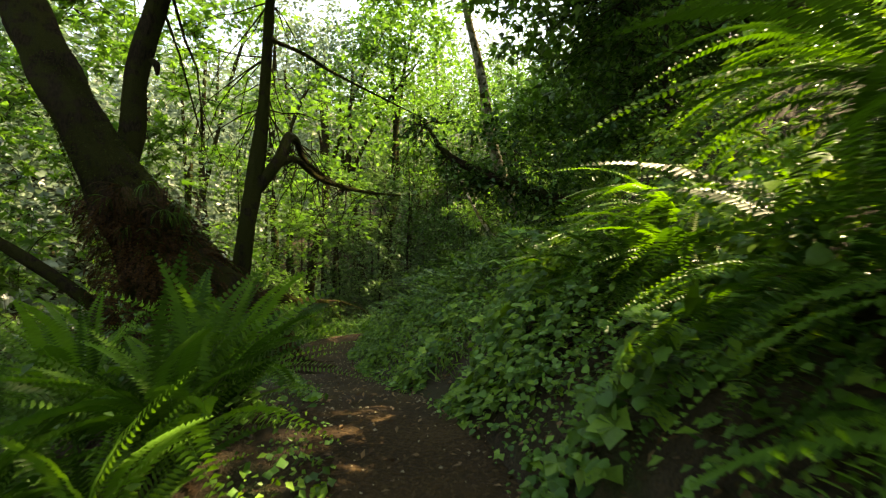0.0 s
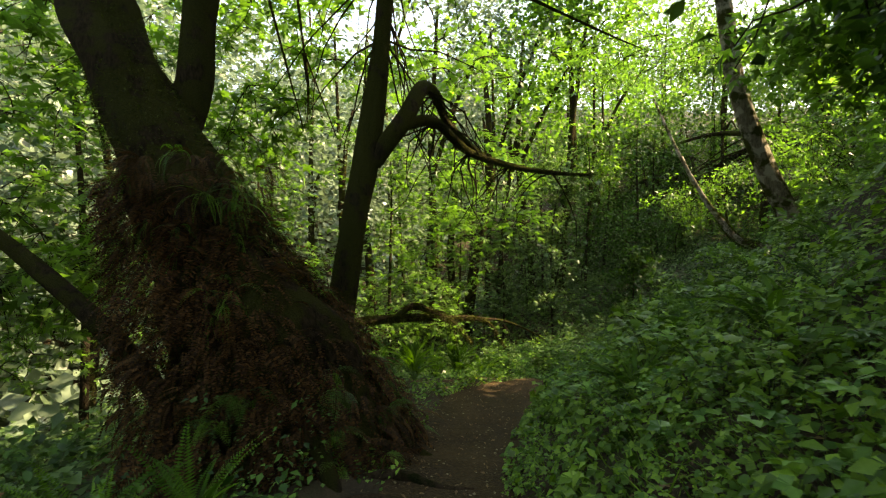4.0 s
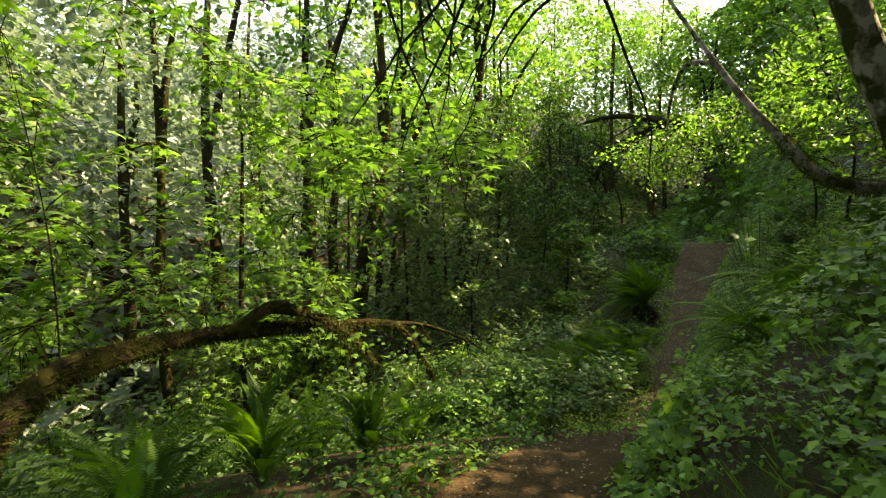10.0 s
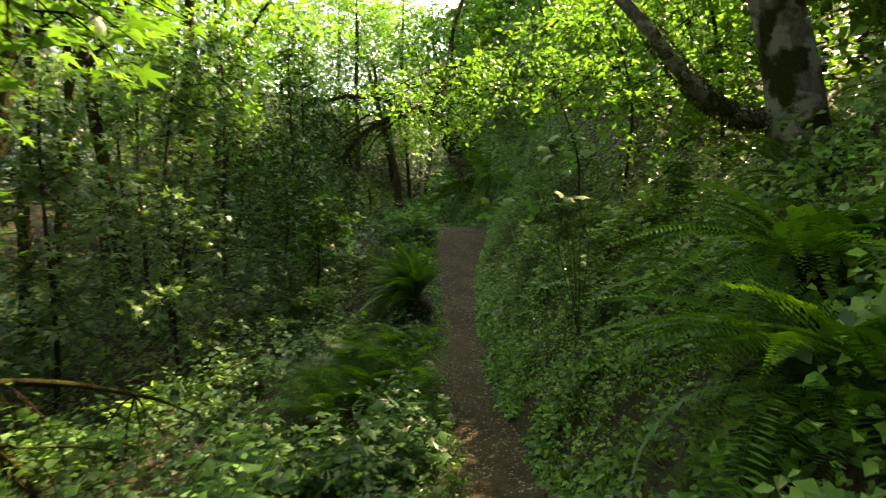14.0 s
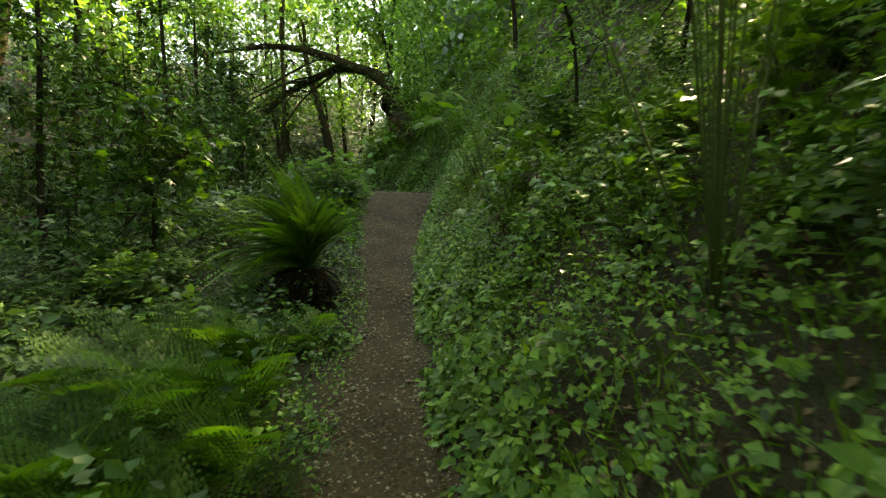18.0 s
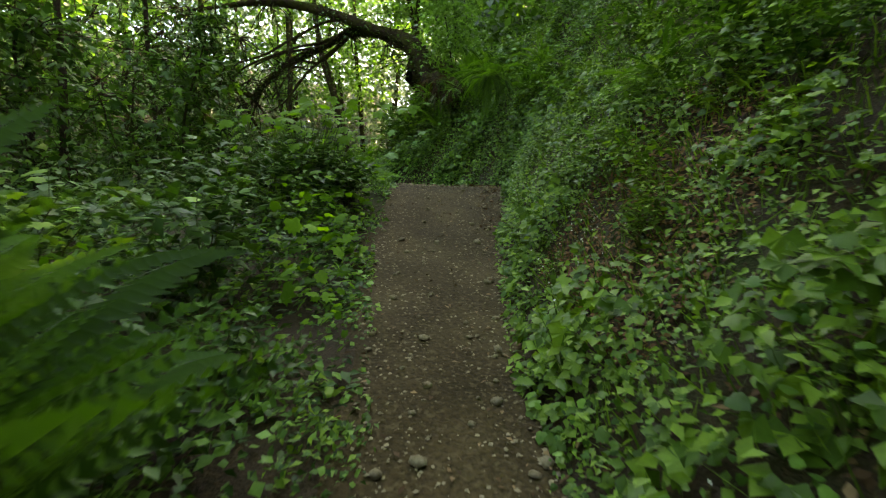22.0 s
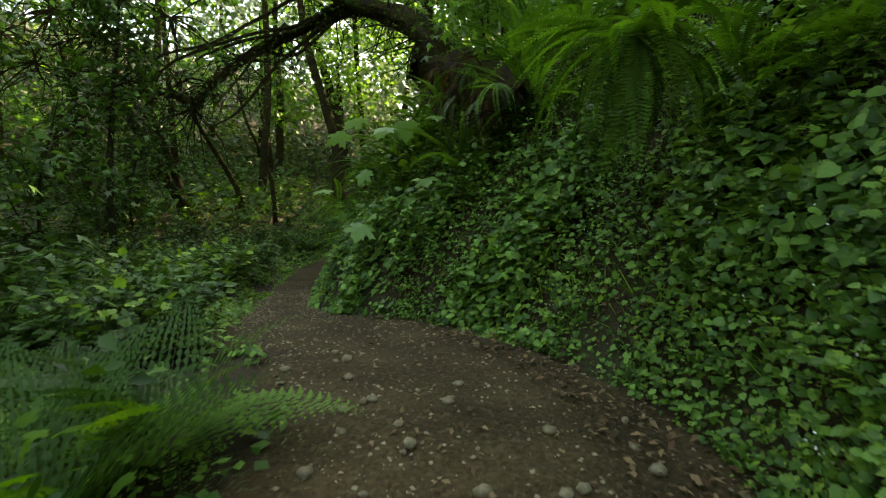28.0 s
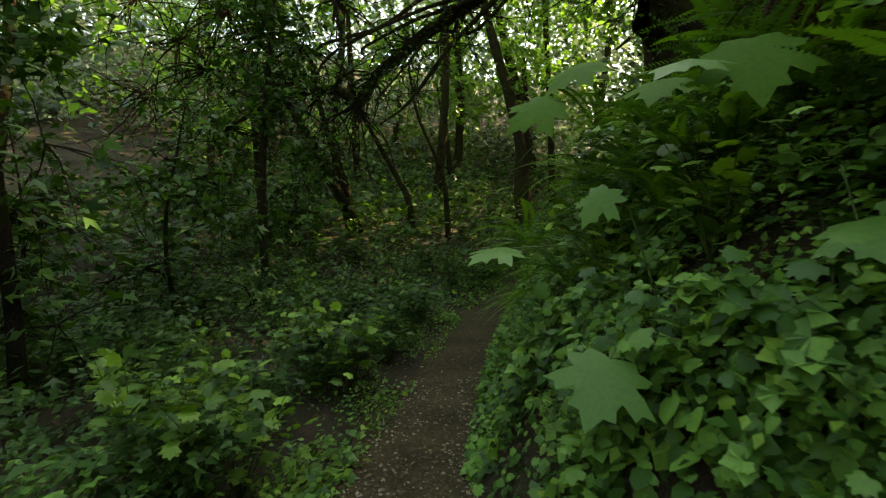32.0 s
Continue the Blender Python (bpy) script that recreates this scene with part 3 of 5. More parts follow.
# the low mossy limb of a maple that stands out of sight below the trail
low = tree_thing("low_mossy_limb", (-6.0, 11.7, float(ground_z(-6.0, 11.7)) - .1), "low mossy limb reaching out over the undergrowth", "tree")
LIMB = [(-6.0, 11.7, -2.6), (-5.98, 11.95, -1.7), (-6.1, 12.35, -1.14), (-6.5, 13.3, -1.0), (-6.62, 14.2, -1.02), (-6.55, 15.1, -1.08), (-6.02, 16.1, -1.15), (-5.32, 17.3, -1.33), (-4.5, 18.3, -1.53), (-4.1, 18.5, -2.0), (-3.72, 18.7, -2.83)]
LIMB_R = [.17, .14, .13, .12, .11, .10, .10, .08, .06, .045, .02]
low_bough = child("limb", tube(LIMB, LIMB_R, 22, .05, .24), DARK_BARK, low, smooth=True)
KNOB = [(-6.2, 15.75, -1.14), (-5.98, 16.0, -.92), (-5.80, 16.2, -.84), (-5.5, 16.6, -1.02), (-5.07, 17.2, -1.42), (-4.68, 17.8, -2.16)]
child("side_limb", tube(KNOB, [.07, .085, .09, .05, .03, .012], 14, .05, .24), DARK_BARK, low, smooth=True)
TIP = [(-4.9, 17.8, -1.44), (-4.1, 18.9, -1.62), (-3.2, 19.6, -2.1), (-2.6, 20.0, -2.6)]
child("side_limb", tube(TIP, [.045, .035, .022, .008], 10, .08, .2), DARK_BARK, low, smooth=True)
child("moss", [moss_on(LIMB[1:], LIMB_R[1:], 7500, .07), moss_on(KNOB, [.07, .09, .03], 2200, .06)], MOSS, low, under=low_bough)
low_twigs = []
for p in (LIMB[7], LIMB[8], LIMB[9], KNOB[3], KNOB[4], TIP[1], TIP[2]):
    low_twigs += spray_lines(p, (.5, .3, -.6), 1.3, 5, .5, .6)
low_twigs += [curve_through([(-6.6, 13.5, -.95), (-6.94, 13.8, .1), (-7.32, 14.0, 1.15), (-7.8, 14.2, 2.44)], .4)]
child("twig", thin_tubes(low_twigs, .012, .004), TWIG, low)
child("foliage", leaves_on(low_twigs, 5, .11, MAPLE_SHAPE, .35, .12), MAPLE, low)

# the pale alder on the bank, with a mossy arm
alder = tree_thing("pale_alder", (3.0, 16.5, float(ground_z(3.0, 16.5)) - .1), "pale-barked alder leaning out from the bank with a mossy arm")
TRUNK_C = [(3.1, 16.5, -.2), (2.95, 16.4, .5), (2.72, 16.38, 1.3), (2.18, 16.38, 2.5), (1.6, 16.4, 4.3), (1.25, 16.4, 6.4), (.65, 16.4, 8.8)]
child("trunk", tube(TRUNK_C, [.3, .26, .22, .2, .18, .15, .1], 32, .06, .05), PALE_BARK, alder, smooth=True)
ARM_C = [(2.95, 16.55, .8), (2.35, 16.6, .8), (1.75, 16.6, 1.0), (1.35, 16.8, 1.55), (1.05, 17.1, 2.1), (.6, 17.6, 3.15), (.1, 18.4, 4.6)]
alder_arm = child("mossy_arm", tube(ARM_C, [.10, .085, .07, .058, .05, .04, .02], 18, .06, .1), PALE_BARK, alder, smooth=True)
ARM_D = [(.75, 17.4, 2.8), (.8, 18.8, 3.15), (1.2, 20.6, 2.9), (1.7, 22.2, 2.2), (2.0, 23.0, 1.6)]
child("leafy_bough", tube(ARM_D, [.045, .04, .03, .02, .008], 10, .1, .1), PALE_BARK, alder, smooth=True)
child("moss", [moss_on(ARM_C[:4], [.12, .09], 3500, .04)], MOSS, alder, under=alder_arm)


def crown(parent, centres, per_centre, twig, leaf, shape, per_twig, material=None, way=(0, 0, -.1), droop=.4, bare=True, flat=.65):
    """Sprays of leafy twigs about some points of a tree's head."""
    lines = []
    for c in centres:
        lines += spray_lines(c, way, twig, per_centre, droop, 1.0)
    if bare:
        child("twig", thin_tubes(lines, .012, .003, 3), TWIG, parent)
    child("crown", leaves_on(lines, per_twig, leaf, shape, flat, twig * .1, .1), material or MAPLE, parent)


def cloud(n, middle, reach):
    """Points spread through an ellipsoid, thicker towards its shell."""
    d = unit(rng.normal(size=(n, 3))) * rng.uniform(.25, 1, (n, 1)) ** .5
    return np.array(middle) + d * np.array(reach)


# heads of the near trees
crown(arch_maple, np.vstack([cloud(20, (-7.8, 17.6, 1.9), (2.6, 3.2, 3.2)), cloud(14, (-5.2, 20.4, 3.0), (2.4, 2.2, 1.6)), cloud(18, (-5.0, 16.2, 5.0), (3, 3, 1.2)), cloud(16, (-7.9, 19.0, -1.0), (2.6, 2.2, .9)), cloud(12, (-4.3, 17.3, 1.5), (1.4, 1.2, .6)), cloud(14, (-9.6, 15.6, -.2), (1.3, 1.4, 1.4))]), 5, 1.3, .25, MAPLE_FAR, 8, flat=.34)
# the clouds above the trail are out of view, added to block overhead light
crown(maple, np.vstack([cloud(40, (-9.2, 12.5, 5.4), (3.0, 3.4, 2.6)), cloud(30, (-9.6, 10.5, 1.8), (1.8, 1.8, 2.6)), cloud(36, (-6.3, 8.6, 8.3), (3.2, 3.6, 1.6)), cloud(22, (-8.2, 15.5, 8.0), (2.8, 2, 1.8)), cloud(30, (-2.2, 8.5, 7.6), (2.6, 2.4, .7)), cloud(26, (-1.5, 12.0, 8.8), (2.4, 2, .7)), cloud(18, (-.5, 15.0, 8.9), (1.8, 1.4, .6))]), 5, 1.5, .28, MAPLE_FAR, 11, flat=.45)
crown(alder, np.vstack([cloud(40, (.6, 20.4, 6.8), (2.8, 2.4, 1.4)), cloud(26, (3.6, 20.6, 3.2), (1.3, 2.6, 1.5)), cloud(20, (1.6, 21.9, 2.2), (1.0, 1.3, .7))]), 5, 1.1, .13, OVAL_FAR, 18)

# young trees on the ravine side
def sapling(x, y, height, lean, thick, reach, leaf=.14, low=.1, name="young_maple", sprays=34, per=11, base_z=None, material=None):
    g = float(ground_z(x, y)) if base_z is None else base_z
    t = tree_thing(name, (x, y, g - .05), "slim young maple with a dark mossy stem on the ravine side", group="young trees in the ravine")
    bow = 1.15 if name == "leaning_tree" else 2
    pts = [(x + lean[0] * s ** bow + .12 * math.sin(5 * s + x), y + lean[1] * s ** bow + .1 * math.sin(4 * s + y), g - .1 + height * s) for s in (0, .15, .35, .55, .8, 1)]
    child("trunk", tube(pts, [thick, thick * .85, thick * .75, thick * .6, thick * .4, thick * .2], 10, .25, .06), THIN_BARK, t, smooth=True)
    if name == "leaning_tree":
        fork = [pts[1], tuple(np.array(pts[2]) + (rng.uniform(-1.1, 1.1), rng.uniform(-.4, .4), 0)), tuple(np.array(pts[3]) + (rng.uniform(-2, 2), 0, .3))]
        child("fork", tube(fork, [thick * .6, thick * .45, thick * .2], 8, .25, .12), THIN_BARK, t, smooth=True)
    c = []
    for _ in range(sprays):
        s = rng.uniform(low, 1)
        r = reach * (1.05 - .6 * s)
        a = rng.uniform(0, 2 * math.pi)
        c.append((pts[0][0] + lean[0] * s * s + r * math.cos(a) * rng.uniform(.1, .8), pts[0][1] + lean[1] * s * s + r * math.sin(a) * rng.uniform(.1, .8), g + height * s))
    crown(t, c, 5, reach * .6, leaf, MAPLE_FAR if y < 28 and x < 0 else STAR_FAR, per, material, bare=y < 28 or material is not None)
    return t


for x, y, h, lean, th, reach in (
        (-7.1, 23.5, 8, (.3, .2), .07, 2.0), (-9.0, 21.5, 10, (-.3, .2), .09, 2.4), (-5.6, 25.5, 7.5, (.2, .3), .06, 1.9), (-8.6, 31.0, 11, (.2, 0), .10, 2.6),
        (-10.5, 26.0, 11, (-.4, 0), .10, 2.6), (-3.6, 27.5, 8, (.3, .2), .07, 2.0), (-2.2, 31.5, 9, (-.2, .2), .09, 2.1), (-5.0, 33.5, 10, (.3, 0), .09, 2.3),
        (-11.5, 17.0, 10, (-.3, .3), .10, 2.6), (-12.5, 12.0, 11, (0, .2), .11, 2.8), (-10, 6.5, 9, (-.2, .2), .09, 2.4), (-9.0, 2.0, 9, (-.3, 0), .10, 2.5),
        (.2, 34.0, 9, (.2, .2), .09, 2.1), (1.6, 38.5, 9, (-.2, .3), .10, 2.1), (-1.5, 40, 10, (.2, .2), .11, 2.4), (-6.5, 39, 11, (0, 0), .12, 2.6), (3.2, 43.5, 8, (.1, .2), .10, 1.8)):
    # past y 25 leaf colour stands for light: lighter left of x -3, else darkened
    sapling(x, y, h, lean, th, reach, .22, material=None if y <= 25 else LIT_UNDER if x < -3 else SHRUB_AND_SHADE)

# trees on top of the bank, whose heads catch the sun
for i, (x, y, h, lean, th, reach) in enumerate((
        (7.5, 12.0, 8, (-1.6, .2), .10, 2.6), (8.5, 17.5, 4.2, (-1.2, .3), .09, 2.2), (5.8, 14.6, 4.0, (-.6, .2), .06, 1.7),
        (9.2, 10.5, 7, (-1.4, .2), .10, 2.4), (12.5, 33, 8, (-1.5, 0), .12, 2.6), (12, 14, 12, (-1, 0), .14, 3.4), (5.8, 19.2, 5, (-.9, .5), .05, 1.9))):
    t = sapling(x, y, h, lean, th, reach, .2, .2, "bank_maple", 13 if x < 6 else 24, 13)
    tagged(t, "leafy maple standing on top of the steep bank", group="trees on the bank")

# the old tree that arches over the trail's end
old = tree_thing("arching_tree", (11.6, 40.2, float(ground_z(11.6, 40.2)) - .2), "old dark tree arching over the trail from the bank")
OLD = [(11.6, 40.4, 2.2), (10.9, 40.2, 3.6), (10.65, 41.0, 5.3), (10.35, 43.0, 6.65), (9.2, 45.0, 7.2), (7.6, 46.0, 6.45), (6.4, 46.2, 5.65), (5.4, 45.8, 4.6), (4.95, 45.5, 3.8)]
old_trunk = child("trunk", tube(OLD, [.5, .42, .34, .24, .19, .15, .12, .10, .08], 24, .1, .26), DARK_BARK, old, smooth=True)
child("moss", moss_on(OLD, [.5, .42, .34, .24, .19, .15, .12, .10, .08], 9000, .13), MOSS, old, under=old_trunk)
PLATE = [(12.6, 40.9, 2.6), (11.7, 41.1, 4.0), (10.9, 41.3, 4.6), (10.3, 41.2, 4.5)]
plate = child("root_plate", tube(PLATE, [1.3, 1.15, .8, .25], 30, .12, .3), DARK_BARK, old, smooth=True)
plate_roots = []
for p in curve_through(PLATE, .35):
    plate_roots += spray_lines(p + rng.normal(size=3) * .5, (-.6, -.3, -.7), 1.3, 9, .8, .7, .4)
child("rootlet", thin_tubes(plate_roots, .03, .006, 4), TWIG, old, "thin dangling roots", under=plate)
OLD2 = [(4.95, 45.5, 3.9), (4.2, 45.8, 4.25), (3.0, 46.2, 4.1), (1.4, 46.4, 3.3)]
child("dropped_limb", tube(OLD2, [.13, .11, .09, .04], 12, .15, .1), DARK_BARK, old, smooth=True)
OLD3 = [(9.9, 43.6, 6.9), (8.0, 44.6, 7.7), (5.6, 45.2, 7.9), (2.8, 45.6, 7.2)]
child("upper_limb", tube(OLD3, [.25, .2, .15, .06], 14, .15, .1), DARK_BARK, old, smooth=True)
for k in range(5):
    first = (2, 3, 1, 3, 4)[k]
    way = np.cumsum(rng.normal(size=(len(OLD) - first, 3)) * np.array([.45, .4, .35]), axis=0)
    pts = [tuple(np.array(p) + w) for p, w in zip(OLD[first:], way - way[0])]
    child("bent_limb", tube(pts, np.linspace(.09, .025, len(pts)), 8, .2, .15), DARK_BARK, old, smooth=True)
old_twigs = []
for p in (*OLD[1:], *OLD2[1:], *OLD3[1:], (3.6, 45.5, 5.2), (2.6, 45.5, 5.6), (4.4, 45.4, 6.3), (1.2, 45.6, 4.6), (1.6, 46, 6.2), (.4, 46, 5.4), (-.8, 46.4, 6.6), (2.2, 46.2, 7.4), (.2, 46.6, 7.8), (3.2, 46.4, 4.6), (-.6, 46.6, 4.2)):
    old_twigs += spray_lines(p, (-.4, -.25, -.15), 2.6, 20, .5, .9, .32)
child("twig", thin_tubes(old_twigs, .028, .006), TWIG, old)
child("crown", leaves_on(old_twigs, 8, .14, STAR_FAR, .6, .2, .3), SHRUB_AND_SHADE, old)

for x, y, lean, h, th in ((13.2, 60, (-2.4, .4), 12, .42), (8.5, 58, (-.6, .2), 9, .16), (9.6, 62, (-.6, 0), 10, .2)):
    t = sapling(x, y, h, lean, th, 2.4, .22, .4, "leaning_tree", 24, 11, material=SHRUB_AND_SHADE if y < 53 else None)
    tagged(t, "dark-stemmed leaning tree beyond the bend of the trail", group="trees beyond the bend")

# the clump of dark leaning stems under the arch
def stem_clump(lines, label):
    x, y, _ = lines[0][0][0]
    t = tree_thing("leaning_tree", (x, y, float(ground_z(x, y)) - .1), label, group="trees beyond the bend")
    tops = []
    for pts, thick in lines:
        foot = np.array(pts[0])
        foot = foot + (foot - np.array(pts[1])) * .35
        foot[2] = min(foot[2], float(ground_z(foot[0], foot[1])) - .15)
        line = [foot, *[np.array(p) for p in pts]]
        child("trunk", tube(line, [thick * 1.5, *np.linspace(thick, thick * .45, len(pts))], 12, .15, .2), DARK_BARK, t, smooth=True)
        tops += [line[-1], line[-2] * .5 + line[-1] * .5]
    sprays = []
    for p in tops:
        sprays += spray_lines(p, (-.1, -.2, .25), 1.9, 14, .3, .9, .3)
    child("twig", thin_tubes(sprays, .022, .005), TWIG, t)
    child("crown", leaves_on(sprays, 7, .14, STAR_FAR, .6, .2, .3), SHRUB_AND_SHADE, t)


STEM_LABEL = "clump of dark mossy leaning stems beyond the bend"
stem_clump([([(4.45, 48, 1.0), (3.8, 48, 2.3), (2.9, 48.1, 3.9), (1.9, 48.3, 5.4)], .19), ([(4.4, 48.2, 1.5), (4.0, 48.3, 2.8), (3.6, 48.3, 4.1), (3.2, 48.5, 6.0)], .13)], STEM_LABEL)
stem_clump([([(1.9, 48, .7), (1.75, 48, 2.2), (1.64, 48, 3.7), (1.2, 48.2, 6.0)], .16)], "dark upright mossy stem beyond the bend")
stem_clump([([(6.3, 48.4, 1.4), (5.9, 48.4, 2.25), (4.85, 48.3, 4.1), (4.3, 48.4, 5.4)], .10), ([(7.5, 48.6, 1.8), (7.2, 48.6, 2.8), (6.58, 48.6, 4.2), (6.3, 48.8, 5.6)], .07)], STEM_LABEL)
stem_clump([([(10.8, 52, 3.6), (10.4, 52, 5.3), (9.8, 52, 7.2), (9.3, 52, 9.1), (9.0, 52, 12)], .24)], "tall leaning mossy trunk in the sunlit gap")

# leafy maples on the bank that veil the old tree's foot
for x, y, h, reach in ((10.6, 37.6, 4.0, 1.7), (9.6, 36.0, 3.4, 1.5), (11.6, 38.8, 5.0, 1.8), (5.0, 20.6, 3.6, 1.6), (5.8, 23.2, 3.6, 1.6)):
    t = sapling(x, y, h, (-.9, -.2), .035, reach, .16, .3, "bank_maple", 12 if y < 30 else 24, 11)
    tagged(t, "young leafy maple leaning out from the bank", group="trees on the bank")

# dark dense saplings over the fallen log
for x, y, h, reach in ((3.3, 6.8, 3.6, 1.5), (3.9, 8.8, 4.0, 1.7), (3.3, 8.0, 3.2, 1.4)):
    t = sapling(x, y, h, (-.8, -.3), .05, reach, .11, .1, "bank_sapling", 34, 20, material=SHRUB_AND_SHADE)
    tagged(t, "dense dark-leaved sapling over the fallen log", group="trees on the bank")

# low leafy maples under the tall trees
for x, y, h, reach in ((-.6, 29.5, 4.2, 1.9), (-2.6, 34.5, 4.5, 2.0), (1.2, 36.5, 4.2, 1.9), (.2, 31.8, 3.6, 1.7), (2.4, 41, 4.0, 1.8), (-1.2, 42.5, 4.6, 2.0), (-4.4, 38, 4.6, 2.0), (-5.2, 29.5, 4.5, 2.0), (-3.2, 25.0, 4.0, 1.9), (3.2, 46.8, 3.4, 1.6), (-.2, 26.2, 3.2, 1.5), (2.3, 33.3, 3.0, 1.4), (-10.2, 21.0, 3.6, 2.0), (-8.4, 24.6, 3.4, 1.9)):
    # leaf colour painted as lit left of x -3, as shaded elsewhere
    t = sapling(x, y, h, (.2, -.2), .045, reach, .17, .1, "vine_maple", 26, 11, material=LIT_UNDER if x < -3 else SHRUB_AND_SHADE)
    tagged(t, "low spreading vine maple, its leaf tint standing for light and shade", group="vine maples in the ravine")

# ---- distant woods over the ravine and round the place ----
def woods(n, box, lift, size, name, label, power=1.1):
    x = rng.uniform(box[0], box[1], n)
    y = rng.uniform(box[2], box[3], n)
    g = ground_z(x, y)
    clump = .5 + .5 * np.sin(.9 * x + 2 * np.sin(.5 * y)) * np.sin(.8 * y + 1.3 * np.sin(.6 * x))
    z = g + rng.uniform(.02, 1, n) ** power * lift * (.5 + .6 * clump)
    at = np.stack([x, y, z], 1)
    up = np.array([.3, 0, 1.0]) + rng.normal(size=at.shape) * .55
    v, f = scatter(DIAMOND, at, up, size * rng.uniform(.5, 1.3, n))
    return tagged(new(name, mesh_of(name, v, f, HAZY_LEAF)), label, "woods", kind="stuff")


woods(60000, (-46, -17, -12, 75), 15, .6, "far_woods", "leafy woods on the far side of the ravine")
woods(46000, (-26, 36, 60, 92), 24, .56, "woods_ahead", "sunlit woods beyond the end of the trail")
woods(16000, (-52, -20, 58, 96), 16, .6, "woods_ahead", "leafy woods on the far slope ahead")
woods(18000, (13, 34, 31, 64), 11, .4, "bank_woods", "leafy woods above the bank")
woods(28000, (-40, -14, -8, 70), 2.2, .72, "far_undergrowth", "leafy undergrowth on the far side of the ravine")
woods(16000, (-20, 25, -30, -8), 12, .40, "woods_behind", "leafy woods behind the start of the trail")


def tall_tree(x, y, height, middle, reach, sprays=54, leaf=.3, shape=None, material=None):
    """A tall maple added to screen sun and sky: a stem, a bough towards its head, and a loose mass of leafy sprays."""
    g = float(ground_z(x, y))
    bend = rng.uniform(-1, 1, 3)
    t = tree_thing("screen_maple", (x, y, g - .1), "tall bigleaf maple added to screen out sun and sky", group="tall trees of the canopy")
    child("trunk", tube([(x + bend[0], y + bend[1], float(ground_z(x + bend[0], y + bend[1])) - .2), (x + bend[0] * .3, y + bend[1] * .4, g + height * .25), (x - bend[2] * .5, y + .2, g + height * .55), (x, y, g + height)], np.array([.26, .2, .15, .07]) * (.55 + .6 * abs(bend[2])), 8, .4, .1), DARK_BARK, t, smooth=True)
    fork = np.array((x - bend[2] * .4, y + .15, g + height * .5))
    mid = (fork + np.array(middle)) / 2 + np.array((0, 0, .8))
    child("bough", tube([fork, mid, middle], [.14, .1, .04], 8, .3, .06), DARK_BARK, t, smooth=True)
    crown(t, cloud(sprays, middle, reach), 5, 1.7, leaf * 1.1, shape or STAR_FAR, 8, material, bare=False)
    return t


# added on top of the bank as sun blocks: their heads shade the trail
for y in np.arange(-3, 53, 2.8):
    extra = 2.25 if 1 < y < 10 else 0
    cx, g = float(trail_at(y)[0]), float(trail_at(y)[1])
    if 15.5 < y < 28:
        last = y > 24
        tall_tree(cx + 9.5 + math.sin(y), float(y), 5, (cx + 6.3 + .4 * math.sin(2.1 * y), float(y) + (.6 if last else 0), g + (8.6 if last else 7.4 if 18 < y < 21 else 6.8) + .3 * math.sin(1.3 * y)), (1.7, 1.5 if last else 1.9, 1.6), 60 if last else 40, .24, STAR_FAR)
        continue
    cx = min(cx, 9.0)
    tall_tree(cx + 12.5 + math.sin(y), float(y) + (1.2 if 7 < y < 9 else 0), 9, (cx + 9.2 + .5 * math.sin(2.1 * y), float(y), g + 9.4 + extra + .4 * math.sin(1.3 * y)), (2.2, 2.3, 2.6 if 4 < y < 9 else 3.9 - .4 * extra), 38 if 28 < y < 40 else 72 if 4 < y < 9 else 62, .38, DIAMOND)
# upper tier, never seen: added only to block the sun
for y in (11, 13.5, 16, 35, 38, 41, 44, 47, 50, 53):
    cx, g = min(float(trail_at(y)[0]), 9.0), float(trail_at(y)[1])
    tall_tree(cx + 13.5 + math.sin(y), float(y), 15, (cx + 10.5 + .5 * math.sin(2.1 * y), float(y), g + 17.5), (2.5, 2.6, 4.8), 34, .58, DIAMOND)
